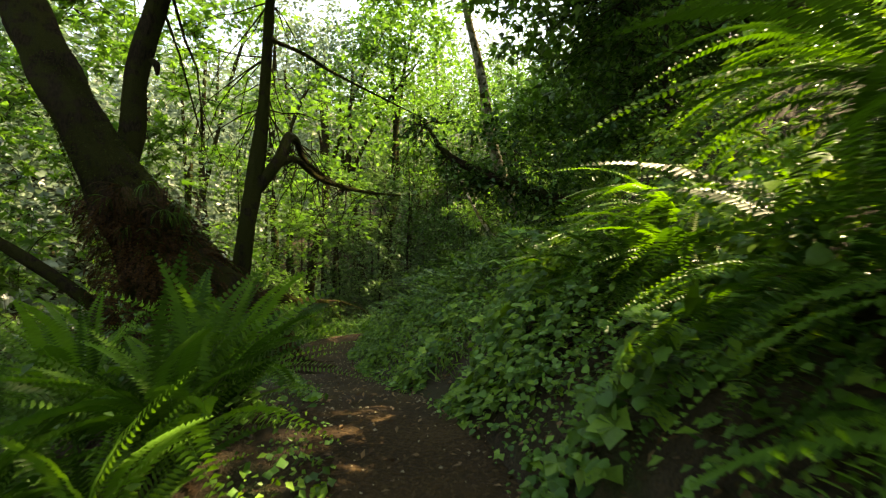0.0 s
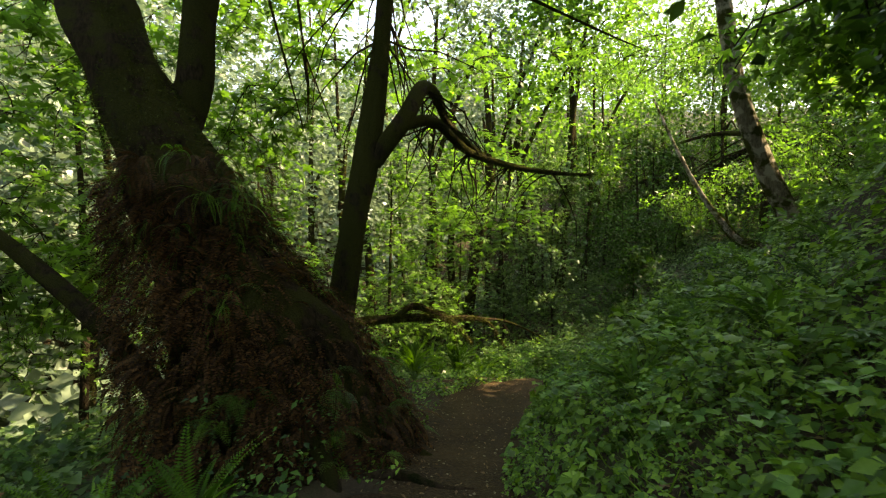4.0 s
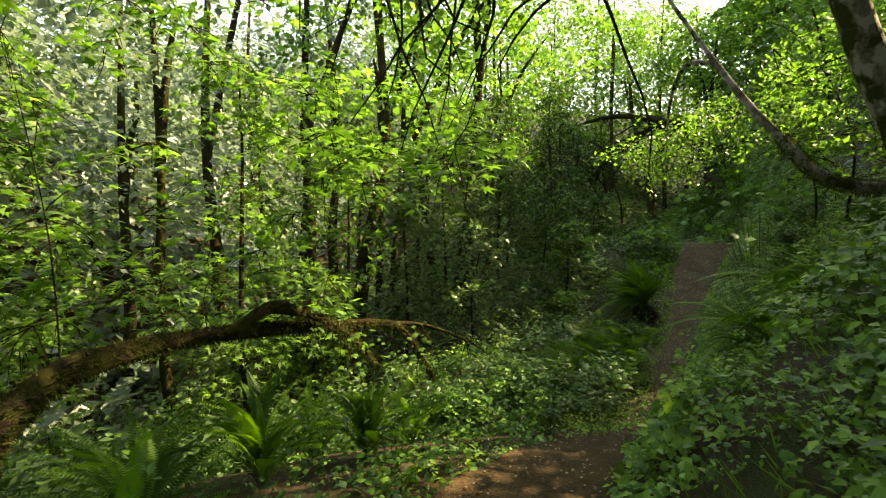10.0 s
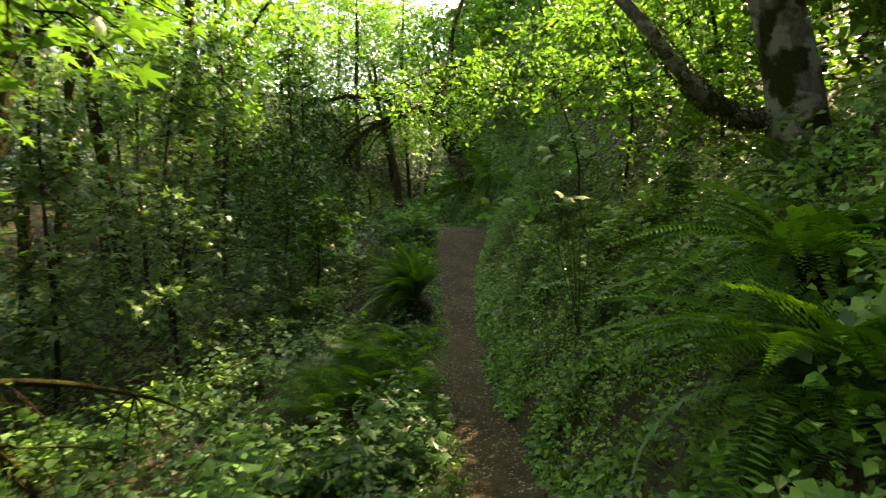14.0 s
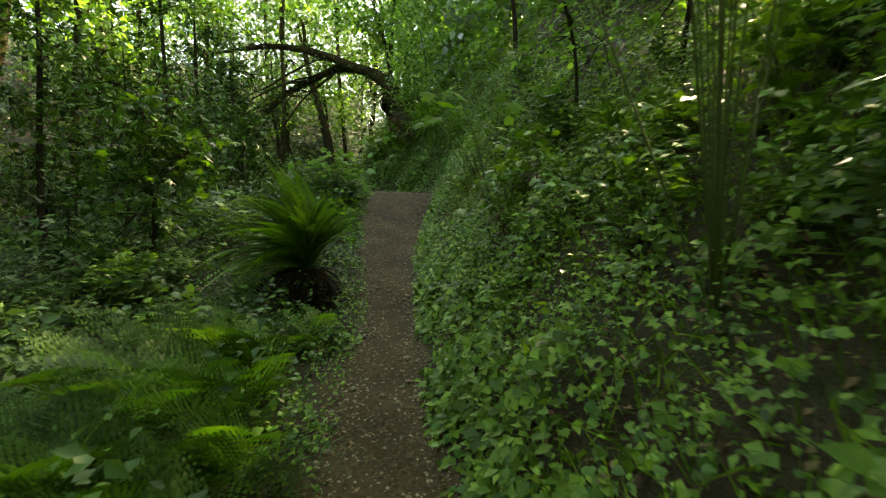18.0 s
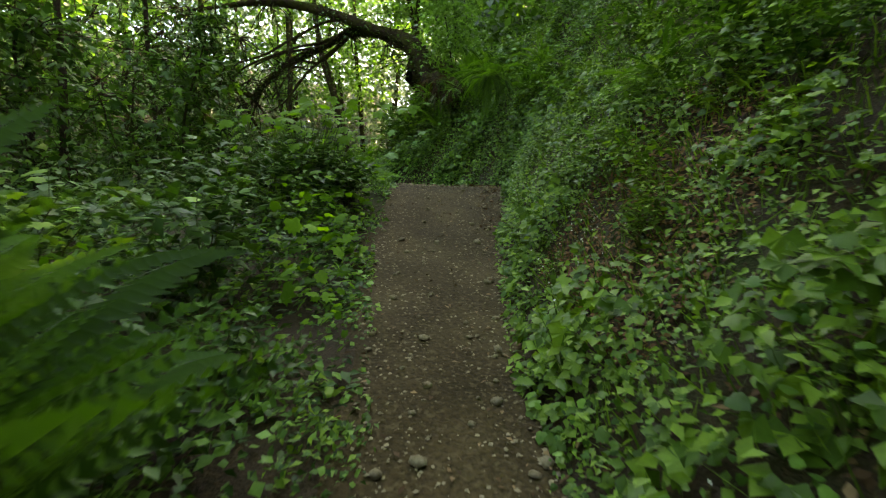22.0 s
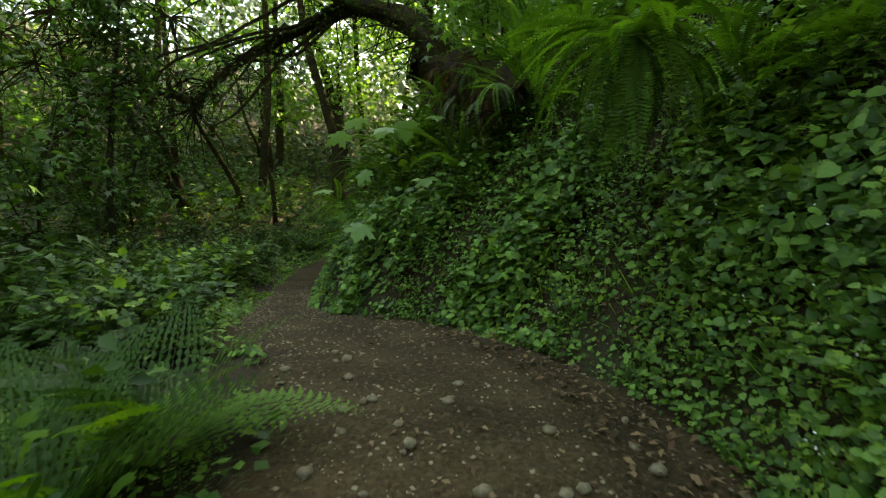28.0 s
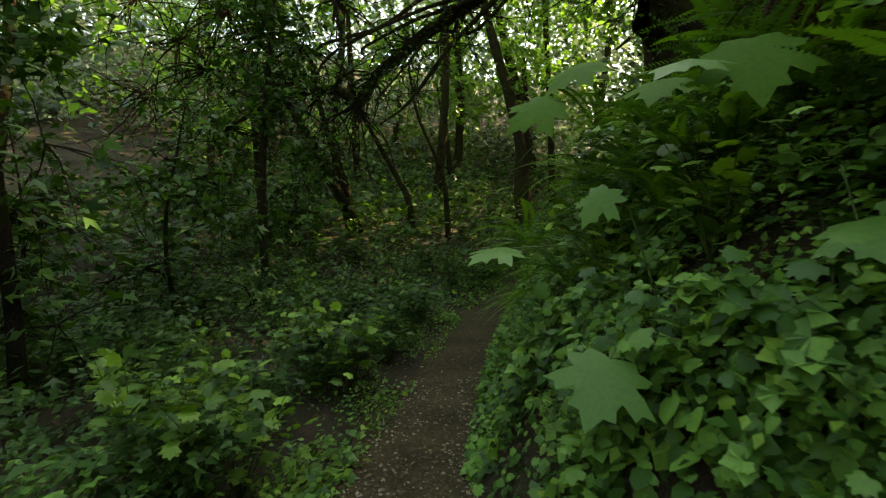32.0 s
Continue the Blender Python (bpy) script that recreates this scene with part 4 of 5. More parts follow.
# down in the ravine and beyond the bend
for x, y, h, mid, reach in (
        (-13, 36, 14, (-12.5, 36, 5.5), (4, 4, 5)), (-10, 46, 14, (-9.5, 45, 5.5), (4, 4, 5)), (-15, 25, 14, (-14.5, 25, 4), (4, 4, 5)), (-16, 15, 13, (-15.5, 15, 4), (4, 4, 5)), (-15, 5, 12, (-14.5, 5, 4.5), (4, 4, 5)),
        (-13, -3, 12, (-13, -3, 4), (4, 4, 4.5)), (-3, 57, 14, (-3, 57, 8), (4, 4, 5)), (17, 52, 13, (15, 53, 8), (4, 4, 5)), (6, 68, 15, (7, 67, 9), (5, 4, 6)), (-7, 65, 15, (-6, 64, 8), (5, 4, 6)), (18, 64, 15, (17, 63, 10), (5, 4, 6)),
        (-20, 32, 16, (-19, 32, 8), (4, 5, 6)), (-21, 20, 16, (-20, 20, 8), (4, 5, 6)), (-20, 44, 16, (-19, 44, 9), (4, 5, 6)), (-20, 9, 16, (-19, 9, 8), (4, 5, 6)),
        (-7, 27, 15, (-7, 27.5, 6.5), (3.5, 3.5, 4.5)), (-3.5, 33.5, 14, (-3.5, 34, 7.5), (3.5, 3.5, 4.5)), (-10, 31, 15, (-10, 31, 8), (3.5, 3.5, 5)), (-7, 38.5, 15, (-7, 39, 8.5), (3.5, 4, 5)), (-2, 43.5, 15, (-2, 44, 8.5), (3.5, 4, 5)), (-11.5, 21.5, 15, (-11, 22, 6), (3.5, 3.5, 4.5)), (3, 56, 15, (3, 55, 9.5), (4, 4, 5)), (9, 57, 15, (9.5, 56, 10), (4, 4, 4.5)),
        (-6, 33, 17, (-1.5, 30.5, 11.5), (3.4, 3, 3)), (-7.5, 35, 17, (-5.5, 36, 12), (3.4, 3, 3)), (-2.5, 40, 17, (1, 40, 12), (3.4, 3, 2.6)), (-9.5, 28, 17, (-6.5, 28, 11), (3, 3, 2.6)),
        (-8, 33, 17, (-3.5, 29.5, 13), (3, 2.6, 2.2)), (-13, 27, 16, (-9.5, 25.5, 13), (3.4, 2.6, 2.2)), (14, 47.5, 14, (12, 47, 12.5), (3.6, 2.6, 3)), (16, 50, 15, (15.5, 49, 13), (3, 2.6, 3.5)), (8, 53, 19, (8, 53, 15), (4, 3.5, 4)), (13, 56, 20, (12.5, 56, 16.5), (4, 3.5, 4)), (3.5, 57, 19, (3.5, 57, 15), (4, 3.5, 4)), (17, 59, 20, (16.5, 59, 17), (4, 3.5, 5)), (-1, 60, 19, (-1, 60, 15), (4, 3.5, 5)), (9, 64, 22, (9, 64, 20), (6, 3.5, 4)), (-3.5, 31.8, 18, (-2, 31.5, 14), (3, 3, 2))):
    # maples left of x -9 take the leaf colour with painted haze
    tall_tree(x, y, h, mid, reach, 36 if x < 0 and 18 < y < 46 else 54, .24 if x < -9 else .3, DIAMOND, HAZY_LEAF if x < -9 else None)
# added heads that block light over the bank's foot and the trail's start
for x, y, h, mid, reach, n in ((10.5, 18.2, 14, (8.0, 18.9, 12.0), (2.2, 1.7, 1.4), 28), (11.0, 20.8, 15, (8.0, 20.8, 11.9), (1.8, 1.4, 2.0), 28), (10.0, 15.2, 14, (8.0, 15.4, 12.0), (2.0, 1.7, 1.8), 50),
                              (7.5, 10.0, 9, (3.4, 10.4, 5.4), (1.7, 1.8, 1.0), 34), (7.6, 13.2, 9, (3.8, 13.0, 5.4), (1.5, 1.5, 1.0), 26), (5.5, 7.6, 8, (1.8, 7.4, 6.6), (1.8, 1.2, .7), 40), (6.5, 11.0, 9, (2.2, 10.6, 7.4), (1.7, 1.3, .7), 36), (9.6, 18.0, 6, (8.0, 18.2, 5.7), (1.5, 1.1, .9), 36), (6.4, 15.0, 7, (3.2, 15.0, 4.9), (1.5, 1.4, .8), 48),
                              (-6.0, -1.0, 9, (-3.2, 1.0, 5.2), (2.4, 2.0, .8), 50), (4.5, -3.0, 8, (.2, -1.6, 5.4), (2.6, 1.6, .8), 50)):
    tall_tree(x, y, h, mid, reach, n, .24, STAR_FAR)

# ---- undergrowth ----
# patches of bare soil and litter on the bank
BARE = ((3.5, 21.5, .5), (4.3, 21.4, .9), (5.0, 22.6, .8), (4.95, 25.3, .8), (3.4, 19.2, .6))


def cover(name, y0, y1, u0, u1, density, size, shape, material, label, lift=(.02, .16), out=.35, kind="stuff", inset=.07, clump=-.85):
    """A carpet of small leaves on short stalks over the bank or verge."""
    n = int(density * (y1 - y0) * abs(u1 - u0))
    y = rng.uniform(y0, y1, n)
    cx, cz, hw = trail_at(y)
    u = rng.uniform(u0, u1, n)
    x = cx + np.sign(u) * (hw + np.abs(u) - inset) / .93
    keep = (np.sin(2.3 * x + 1.7 * np.sin(1.9 * y)) * np.sin(2.6 * y + x) > clump + .5 * rng.random(n) - (.6 if clump > 0 else 0))
    for bx, by, br in BARE:
        keep &= (np.hypot(x - bx, y - by) > br * (.75 + .35 * np.sin(5 * x + 3 * y))) | (rng.random(n) < .12)
    # tufts: the carpet swells and thins from place to place, and leaf size goes with it
    swell = .5 + .5 * np.sin(4.1 * x + 1.9 * np.sin(2.7 * y + .8 * x)) * np.sin(3.7 * y + 1.6 * np.sin(3.3 * x))
    kind_of = .5 + .5 * np.sin(1.7 * x - 2.9 * y + 2 * np.sin(1.1 * y + 2.1 * x))
    keep &= rng.random(n) < .45 + .75 * swell
    x, y, u, swell, kind_of = x[keep], y[keep], u[keep], swell[keep], kind_of[keep]
    z = ground_z(x, y) + rng.uniform(*lift, len(x)) * np.clip(np.abs(u) / .3, .3, 1) * (.35 + 1.5 * swell)
    side = np.where(u > 0, -1.0, -.4)
    up = np.stack([side * out * 1.2, np.full(len(x), -.15), np.ones(len(x))], 1) + rng.normal(size=(len(x), 3)) * .42
    head = np.stack([side, np.full(len(x), -.2), -.4 * np.ones(len(x))], 1) + rng.normal(size=(len(x), 3)) * .8
    v, f = scatter(shape, np.stack([x, y, z], 1), up, size * rng.uniform(.4, 1.2, len(x)) * (.6 + .75 * kind_of), head)
    return tagged(new(name, mesh_of(name, v, f, material)), label, "ground cover", kind=kind)


COVER_LABEL = "carpet of small lobed green leaves covering the bank"
for a, b in ((-6, 4), (4, 14), (14, 24), (24, 34), (34, 46)):
    cover("bank_cover", a, b, .0, 1.1, 400, .058, HEART_SHAPE, COVER, COVER_LABEL, (.01, .24))
    cover("bank_brambles", a, b, .05, 2.6, 210, .095, TRIO, HERB, "low creeping stems with three-part leaves on the bank", (.03, .34))
    cover("bank_cover", a, b, 1.1, 2.8, 420, .058, ROUND_SHAPE, COVER, COVER_LABEL, (.01, .3))
    cover("verge_fringe", a, b, .0, .34, 900, .06, FOLDED, HERB, "small leaves spilling over the trail's inner edge", (.02, .22), inset=.10, clump=.35)
    cover("verge_fringe", a, b, -.38, .0, 900, .06, FOLDED, HERB, "small leaves spilling over the trail's outer edge", (.02, .2), inset=.10, clump=.35)
    cover("bank_leaves", a, b, .05, 3.5, 34, .085, LOBED_SHAPE, HERB, "broad lobed green leaves scattered over the bank", (.05, .35))
    cover("bank_herbs", a, b, .1, 6.0, 300, .075, FOLDED, HERB, "low leafy herbs growing over the bank", (.03, .4))
    cover("verge_cover", a, b, -1.3, -.0, 280, .068, ROUND_SHAPE, COVER, "low green leaves along the trail's outer edge", (.01, .16))
    cover("slope_cover", a, b, -2.6, -.5, 330, .075, FOLDED, SHRUB_AND_SHADE, "small-leaved undergrowth on the ravine's brow", (.03, .5))
    cover("slope_cover", a, b, -9, -2.4, 190, .13, DIAMOND, LIT_UNDER, "leafy undergrowth covering the ravine slope", (.05, .6))
    cover("ravine_cover", a, b, -19, -8.5, 70, .27, DIAMOND, LIT_UNDER, "leafy undergrowth in the ravine bottom", (.1, .9))
    cover("upper_cover", a, b, 3.0, 6.5, 80, .15, FOLDED, HERB, "leafy undergrowth on the upper bank", (.05, .6))
    cover("upper_cover", a, b, 6.0, 14, 70, .24, DIAMOND, HERB, "leafy undergrowth on the upper bank", (.1, 1.2))


cover("verge_cover", 24, 29.5, -1.5, 0, 620, .05, FOLDED, SHRUB_AND_SHADE, "dark small-leaved cover on the trail's outer edge", (.03, .3))
cover("verge_cover", 25.5, 30.5, -1.7, -.12, 190, .095, LOBED_SHAPE, BERRY, "broad lobed leaves crowding the trail's outer edge", (.1, .5))
cover("slope_cover", 43, 55, -9, -.1, 110, .13, FOLDED, HERB, "low leafy undergrowth beyond the bend", (.03, .4))
cover("bank_herbs", 13.5, 32, .1, 1.5, 520, .06, FOLDED, PALE_HERB, "fine pale yellow-green herbs on the bank's lip", (.05, .42))
cover("bank_herbs", 20, 27, 1.4, 3.2, 260, .06, FOLDED, PALE_HERB, "fine pale yellow-green herbs on the bank", (.05, .4))
cover("bank_cover", -1.5, 5, .1, 1.6, 520, .06, HEART_SHAPE, COVER, COVER_LABEL, (.02, .3))
cover("bank_cover", 28.5, 34.5, .15, 1.6, 460, .06, HEART_SHAPE, COVER, COVER_LABEL, (.03, .35))
cover("bank_herbs", 29.0, 40, .0, 1.9, 800, .06, FOLDED, SHRUB_AND_SHADE, "dark small-leaved herbs on the steep bank", (.02, .3), clump=-1.2)
cover("bank_brambles", 29.0, 40, .0, 1.8, 300, .10, TRIO, COVER, "low creeping stems with three-part leaves on the steep bank", (.05, .4))
cover("bank_leaves", 29.5, 39, .0, 1.4, 520, .08, LOBED_SHAPE, COVER, "dense broad lobed green leaves hanging over the bank", (.04, .4))
cover("bank_leaves", 29.8, 35.5, .0, .8, 900, .075, HEART_SHAPE, COVER, "dense round green leaves on the foot of the steep bank", (.03, .3), out=.9, inset=.02, clump=-1.6)
cover("bank_leaves", 29.2, 38.0, .35, 2.4, 230, .082, LOBED_SHAPE, COVER, "dense broad lobed green leaves hanging over the bank", (.1, .5))
cover("bank_leaves", 1.0, 5.5, .3, 1.6, 120, .085, LOBED_SHAPE, COVER, "broad lobed green leaves on the bank", (.08, .35))
for a, b in ((46, 58), (58, 70)):
    cover("slope_cover", a, b, -20, -.1, 60, .30, DIAMOND, SHRUB_AND_SHADE, "leafy undergrowth covering the ravine slope", (.05, .8))
    cover("upper_cover", a, b, .1, 14, 60, .30, DIAMOND, SHRUB_AND_SHADE, "leafy undergrowth on the upper bank", (.05, .9))


def shrub_mesh(stems, height, leaf, shape, per, material):
    lines = []
    for _ in range(stems):
        a, r = rng.uniform(0, 2 * math.pi), rng.uniform(.15, .55) * height
        lines.append(np.array([(r * math.cos(a) * s ** 1.3 + .03 * math.sin(9 * s + a), r * math.sin(a) * s ** 1.3, height * rng.uniform(.8, 1.05) * s * (1 - .12 * s)) for s in np.linspace(0, 1, 5)]))
    v, f = leaves_on(lines, per, leaf, shape, .35, height * .09, .3)
    return mesh_of("stem", *thin_tubes(lines, .007, .002), STEM), mesh_of("foliage", v, f, material)


def bramble_mesh():
    """Long arching runners that carry leaves of three leaflets."""
    lines = []
    for i in range(7):
        a, r, h = i * .9 + rng.uniform(-.3, .3), rng.uniform(.5, .95), rng.uniform(.3, .6)
        lines.append(np.array([(r * s * math.cos(a), r * s * math.sin(a), h * math.sin(2.4 * s) * 1.1) for s in np.linspace(0, 1, 6)]))
    v, f = leaves_on(lines, 13, .09, TRIO, .3, .05, .1)
    return mesh_of("stem", *thin_tubes(lines, .005, .002), STEM), mesh_of("foliage", v, f, COVER)


SHRUBS = [shrub_mesh(10, 1.0, .115, STAR_FAR, 34, SHRUB_AND_SHADE), shrub_mesh(7, .8, .11, FOLDED, 34, SHRUB_AND_SHADE), shrub_mesh(9, 1.0, .11, LOBED_SHAPE, 12, HERB), shrub_mesh(6, .6, .085, FOLDED, 26, HERB), bramble_mesh()]
SHRUB_NAMES = ["thimbleberry_shrub", "snowberry_shrub", "broad_leaved_shrub", "leafy_herb", "trailing_bramble"]
SHRUB_LABELS = ["dense green thimbleberry shrub on the ravine slope", "small-leaved dark green shrub in the undergrowth", "shrub with broad lobed bright green leaves", "low leafy green herb beside the trail", "trailing bramble with three-part leaves on the bank"]


def shrub(kind, x, y, size, lift=0.0):
    s = thing(SHRUB_NAMES[kind], (x, y, float(ground_z(x, y)) - .03 + lift), SHRUB_LABELS[kind], "shrub", "shrubs of the undergrowth")
    for nm, me in zip(("stem", "foliage"), SHRUBS[kind]):
        part(nm, me, s)
    s.rotation_euler = (0, 0, rng.uniform(0, 6.28))
    s.scale = (size, size, size * rng.uniform(.8, 1.1))
    return s


def verge(y, side, gap, size):
    """A place beside the trail, gap metres off its edge and clear of it."""
    cx, cz, hw = trail_at(y)
    return float(cx + side * (hw + max(gap, .55 * size))), float(y)


CLEAR = ((1.7, 23.7, 1.7), (-.2, 20.9, 2.0), (4.6, 30.9, 1.8), (-1.5, 4.2, 1.9), (-4.3, 14, 1.7), (8.8, 32.6, 1.3), (1.35, 15.6, 1.4), (-1.6, 2.6, 1.5), (1.6, 22.2, 1.3), (7.9, 31.4, 1.0), (3.0, 27.2, 1.2), (2.3, 25.6, 1.0))


def in_clearing(x, y):
    """Kept free of tall growth: spots beside the trail, and the sunlit rise of the bank at the start."""
    return any(math.hypot(x - a, y - b) < r for a, b, r in CLEAR) or (1.6 < x < 8 and abs(y - 3.2 - .47 * (x - 1.2)) < 1.3)


count = 0
while count < 230:
    y, gap, size = rng.uniform(3, 46), .45 + 8 * rng.uniform(0, 1) ** 1.7, rng.uniform(.7, 1.2)
    if 4 < y < 15 and gap < 3.2 or y < 6 and gap < 3:
        continue
    if in_clearing(*verge(y, -1, gap, size)):
        continue
    shrub(int(rng.choice([0, 0, 1, 1, 2] if y > 20 else [0, 1, 1])), *verge(y, -1, gap, size), size)
    count += 1
for _ in range(120):
    y, size = rng.uniform(-2, 44), rng.uniform(.6, 1.0)
    kind, at = int(rng.choice([0, 1, 2, 3])), verge(y, 1, rng.uniform(1.0, 7), size)
    if not in_clearing(*at):
        shrub(kind, *at, size)
for _ in range(90):
    y, size = rng.uniform(15, 37), rng.uniform(.5, .9)
    shrub(3, *verge(y, 1, rng.uniform(.3, 2.6), size), size)
for _ in range(60):
    y, size = rng.uniform(9, 42), rng.uniform(.4, .75)
    at = verge(y, rng.choice([-1, 1]), rng.uniform(.2, .9), size)
    if not in_clearing(*at):
        shrub(3, *at, size)

for _ in range(95):
    y, size = rng.uniform(-1, 41), rng.uniform(.6, 1.05)
    at = verge(y, 1, rng.uniform(.95, 2.8), size)
    if not in_clearing(*at):
        shrub(4, *at, size)
for _ in range(60):
    y, size = rng.uniform(15, 36), rng.uniform(.6, 1.0)
    at = verge(y, -1, rng.uniform(.9, 2.0), size)
    if not in_clearing(*at):
        shrub(4, *at, size)

# ferns, each frond its own
for _ in range(34):
    y = rng.uniform(6, 41)
    cx, cz, hw = trail_at(y)
    fern_thing(float(cx + hw + rng.uniform(1.0, 3.4)), float(y), rng.uniform(.65, 1.05), 15, rng.choice(["sword", "sword", "lady"]), turn=(0, 270), rise=(-10, 60))
for x, y, z, s, n in ((1.35, 1.9, 1.1, .9, 18), (1.3, 1.2, 1.75, 1.0, 22), (1.5, 1.7, 2.0, 1.0, 22), (1.25, .8, 1.3, .9, 18), (1.45, 2.7, 1.2, 1.0, 26), (1.55, 3.2, 1.5, 1.1, 28), (1.3, 3.9, 1.0, .85, 16), (1.6, 3.0, .85, 1.0, 20), (1.45, 3.5, 1.25, 1.0, 20)):
    fern_thing(x, y, s, n, z=z, turn=(30, 220), rise=(-30, 32))
fern_thing(.05, 14.6, 1.15, 44, z=-.85, rise=(-35, 36), turn=(0, 250), label="big dark sword fern drooping from the bank", skirt=16)
fern_thing(.7, 15.1, 1.15, 36, z=-.4, rise=(-35, 40), turn=(20, 250), skirt=12)
for x, y, s, n in ((-1.4, 2.5, 1.3, 48), (-1.5, 3.4, 1.2, 36), (-2.2, 2.9, 1.25, 34), (-1.3, 1.7, .95, 32), (-2.1, 4.1, 1.0, 24), (-1.8, 1.7, 1.1, 34), (-2.7, 2.0, 1.1, 24), (-2.9, 3.4, 1.0, 20)):
    fern_thing(x, y, s, n, rise=(38, 85), skirt=12 if x > -2 else 0)
for x, y, s, n in ((1.25, 3.3, 1.0, 18), (1.3, 1.5, 1.0, 22), (1.1, 4.5, .9, 20), (1.2, .6, .9, 18), (2.2, .4, 1.1, 20), (2.9, 1.3, 1.1, 20)):
    fern_thing(x, y, s, n, turn=(10, 250), rise=(-5, 62))
fern_thing(-.55, 9.5, .9, 22)
fern_thing(-.2, 11.2, .9, 20)
for x, y, s, n in ((-4.55, 13.2, 1.05, 34), (-3.85, 13.9, 1.0, 30), (-5.2, 12.6, .95, 26), (-4.6, 14.5, 1.0, 22), (-4.7, 12.0, .85, 24), (-3.6, 14.9, .8, 18)):
    fern_thing(x, y, s, n, rise=(42, 84))
big_fern = fern_thing(1.68, 23.7, 1.5, 140, z=-2.02, turn=(-30, 145), rise=(6, 84), label="large bright green sword fern with a withered skirt darkened for shade", skirt=76)
for i in range(80):
    # towards the trail and down the slope the fronds stand up steeply
    o = part("frond", FRONDS[i % 2], big_fern)
    ln = rng.uniform(.75, 1.15)
    o.matrix_basis = pose(0, 0, .02, 0, 0, 145 + 195 * (i + rng.uniform(-.3, .3)) / 80) @ pose(0, .02, 0, rng.uniform(52, 88), rng.uniform(-14, 14), 0) @ Matrix.Diagonal((ln, ln, ln, 1))
fern_thing(.75, 21.75, 1.15, 34, "lady", turn=(5, 180), rise=(20, 60))
fern_thing(.1, 20.95, 1.2, 34, "lady", turn=(5, 180), rise=(20, 60))
fern_thing(-.5, 20.3, 1.2, 30, "lady", rise=(20, 60))
for x, y, s, n in ((.45, 20.9, 1.0, 30), (.35, 20.2, .95, 28), (-.25, 20.0, 1.1, 30), (-.9, 20.8, 1.1, 26), (-.3, 21.4, 1.1, 26), (-1.1, 19.9, 1.0, 24), (.1, 19.4, .9, 24)):
    fern_thing(x, y, s, n, "lady", turn=(10, 230), rise=(12, 60))
fern_thing(1.2, 15.3, 1.2, 26, z=-.5, turn=(20, 260), rise=(5, 50))
fern_thing(1.6, 16.3, 1.1, 22, turn=(20, 260), rise=(5, 50))
fern_thing(5.08, 31.45, .95, 30, "lady", rise=(14, 60), turn=(0, 300))
fern_thing(4.75, 30.95, .95, 28, "lady", rise=(14, 60))
fern_thing(4.6, 31.8, .9, 24, "lady", rise=(20, 62))
fern_thing(7.72, 31.25, .95, 70, z=1.66, turn=(30, 235), rise=(-78, 15), label="large drooping fern hanging from the bank")
fern_thing(8.0, 35.4, 1.1, 26)
fern_thing(9.4, 38.4, 1.2, 24)
fern_thing(9.9, 37.4, 1.1, 22)
fern_thing(8.9, 39.6, 1.1, 22)
fern_thing(8.6, 31.2, 1.0, 20, turn=(20, 260), rise=(0, 50))
fern_thing(9.3, 33.6, 1.1, 22, turn=(20, 260), rise=(0, 50))
fern_thing(8.4, 37.2, 1.0, 24)
fern_thing(8.9, 34.2, 1.0, 22, turn=(20, 260), rise=(0, 50))
for i in range(110):
    z = rng.uniform(-1.1, 2.1)
    a = rng.uniform(-105, 40)
    r = np.interp(z, [-1.2, -.6, .1, 1.2], [1.55, 1.3, 1.08, .74])
    c = np.interp(z, [-1.2, -.6, .1, 1.2], [-4.15, -4.3, -4.65, -5.3])
    fern_thing(float(c + r * math.cos(radians(a))), float(8.7 + r * math.sin(radians(a))), rng.uniform(.28, .5), 7, "dead" if i % 3 else "lady" if z < .3 else "sword", z=z, turn=(a - 170, a - 10), rise=(-65, 20))
# the heap of withered fronds that clothes the leaning maple's foot
HEAP_FRONDS = [frond_shape(16, .12, d) for d in (.7, 1.1, 1.5)]
heap = []
for k in range(3):
    n = 900
    z = rng.uniform(-1.5, 1.9, n)
    a = np.radians(rng.uniform(-150, 70, n))
    r = np.interp(z, [-1.5, -.6, .1, 1.2, 2.2], [1.5, 1.32, 1.14, .78, .56]) * rng.uniform(.92, 1.08, n)
    c = np.interp(z, [-1.5, -.6, .1, 1.2, 2.2], [-4.1, -4.3, -4.65, -5.3, -5.9])
    out = np.stack([np.cos(a), np.sin(a), np.zeros(n)], 1)
    at = np.stack([c + r * np.cos(a), 8.7 + r * np.sin(a), z], 1)
    head = out * rng.uniform(.2, 1.0, (n, 1)) + np.array([0, 0, -.55]) + rng.normal(size=(n, 3)) * .35
    heap.append(scatter(HEAP_FRONDS[k], at, out * .6 + np.array([0, 0, .9]) + rng.normal(size=(n, 3)) * .3, rng.uniform(.2, .46, n), head))
n = 90
z = rng.uniform(.05, 1.5, n)
a = np.radians(rng.uniform(-70, 40, n))
r, c = np.interp(z, [-.6, .1, 1.5], [1.4, 1.15, .68]), np.interp(z, [-.6, .1, 1.5], [-4.3, -4.65, -5.5])
out = np.stack([np.cos(a), np.sin(a), np.zeros(n)], 1)
heap.append(scatter(HEAP_FRONDS[1], np.stack([c + r * np.cos(a), 8.7 + r * np.sin(a), z], 1), np.array([0, 0, 1.0]) + rng.normal(size=(n, 3)) * .3, rng.uniform(.35, .6, n), out + np.array([0, 0, .15]) + rng.normal(size=(n, 3)) * .35))
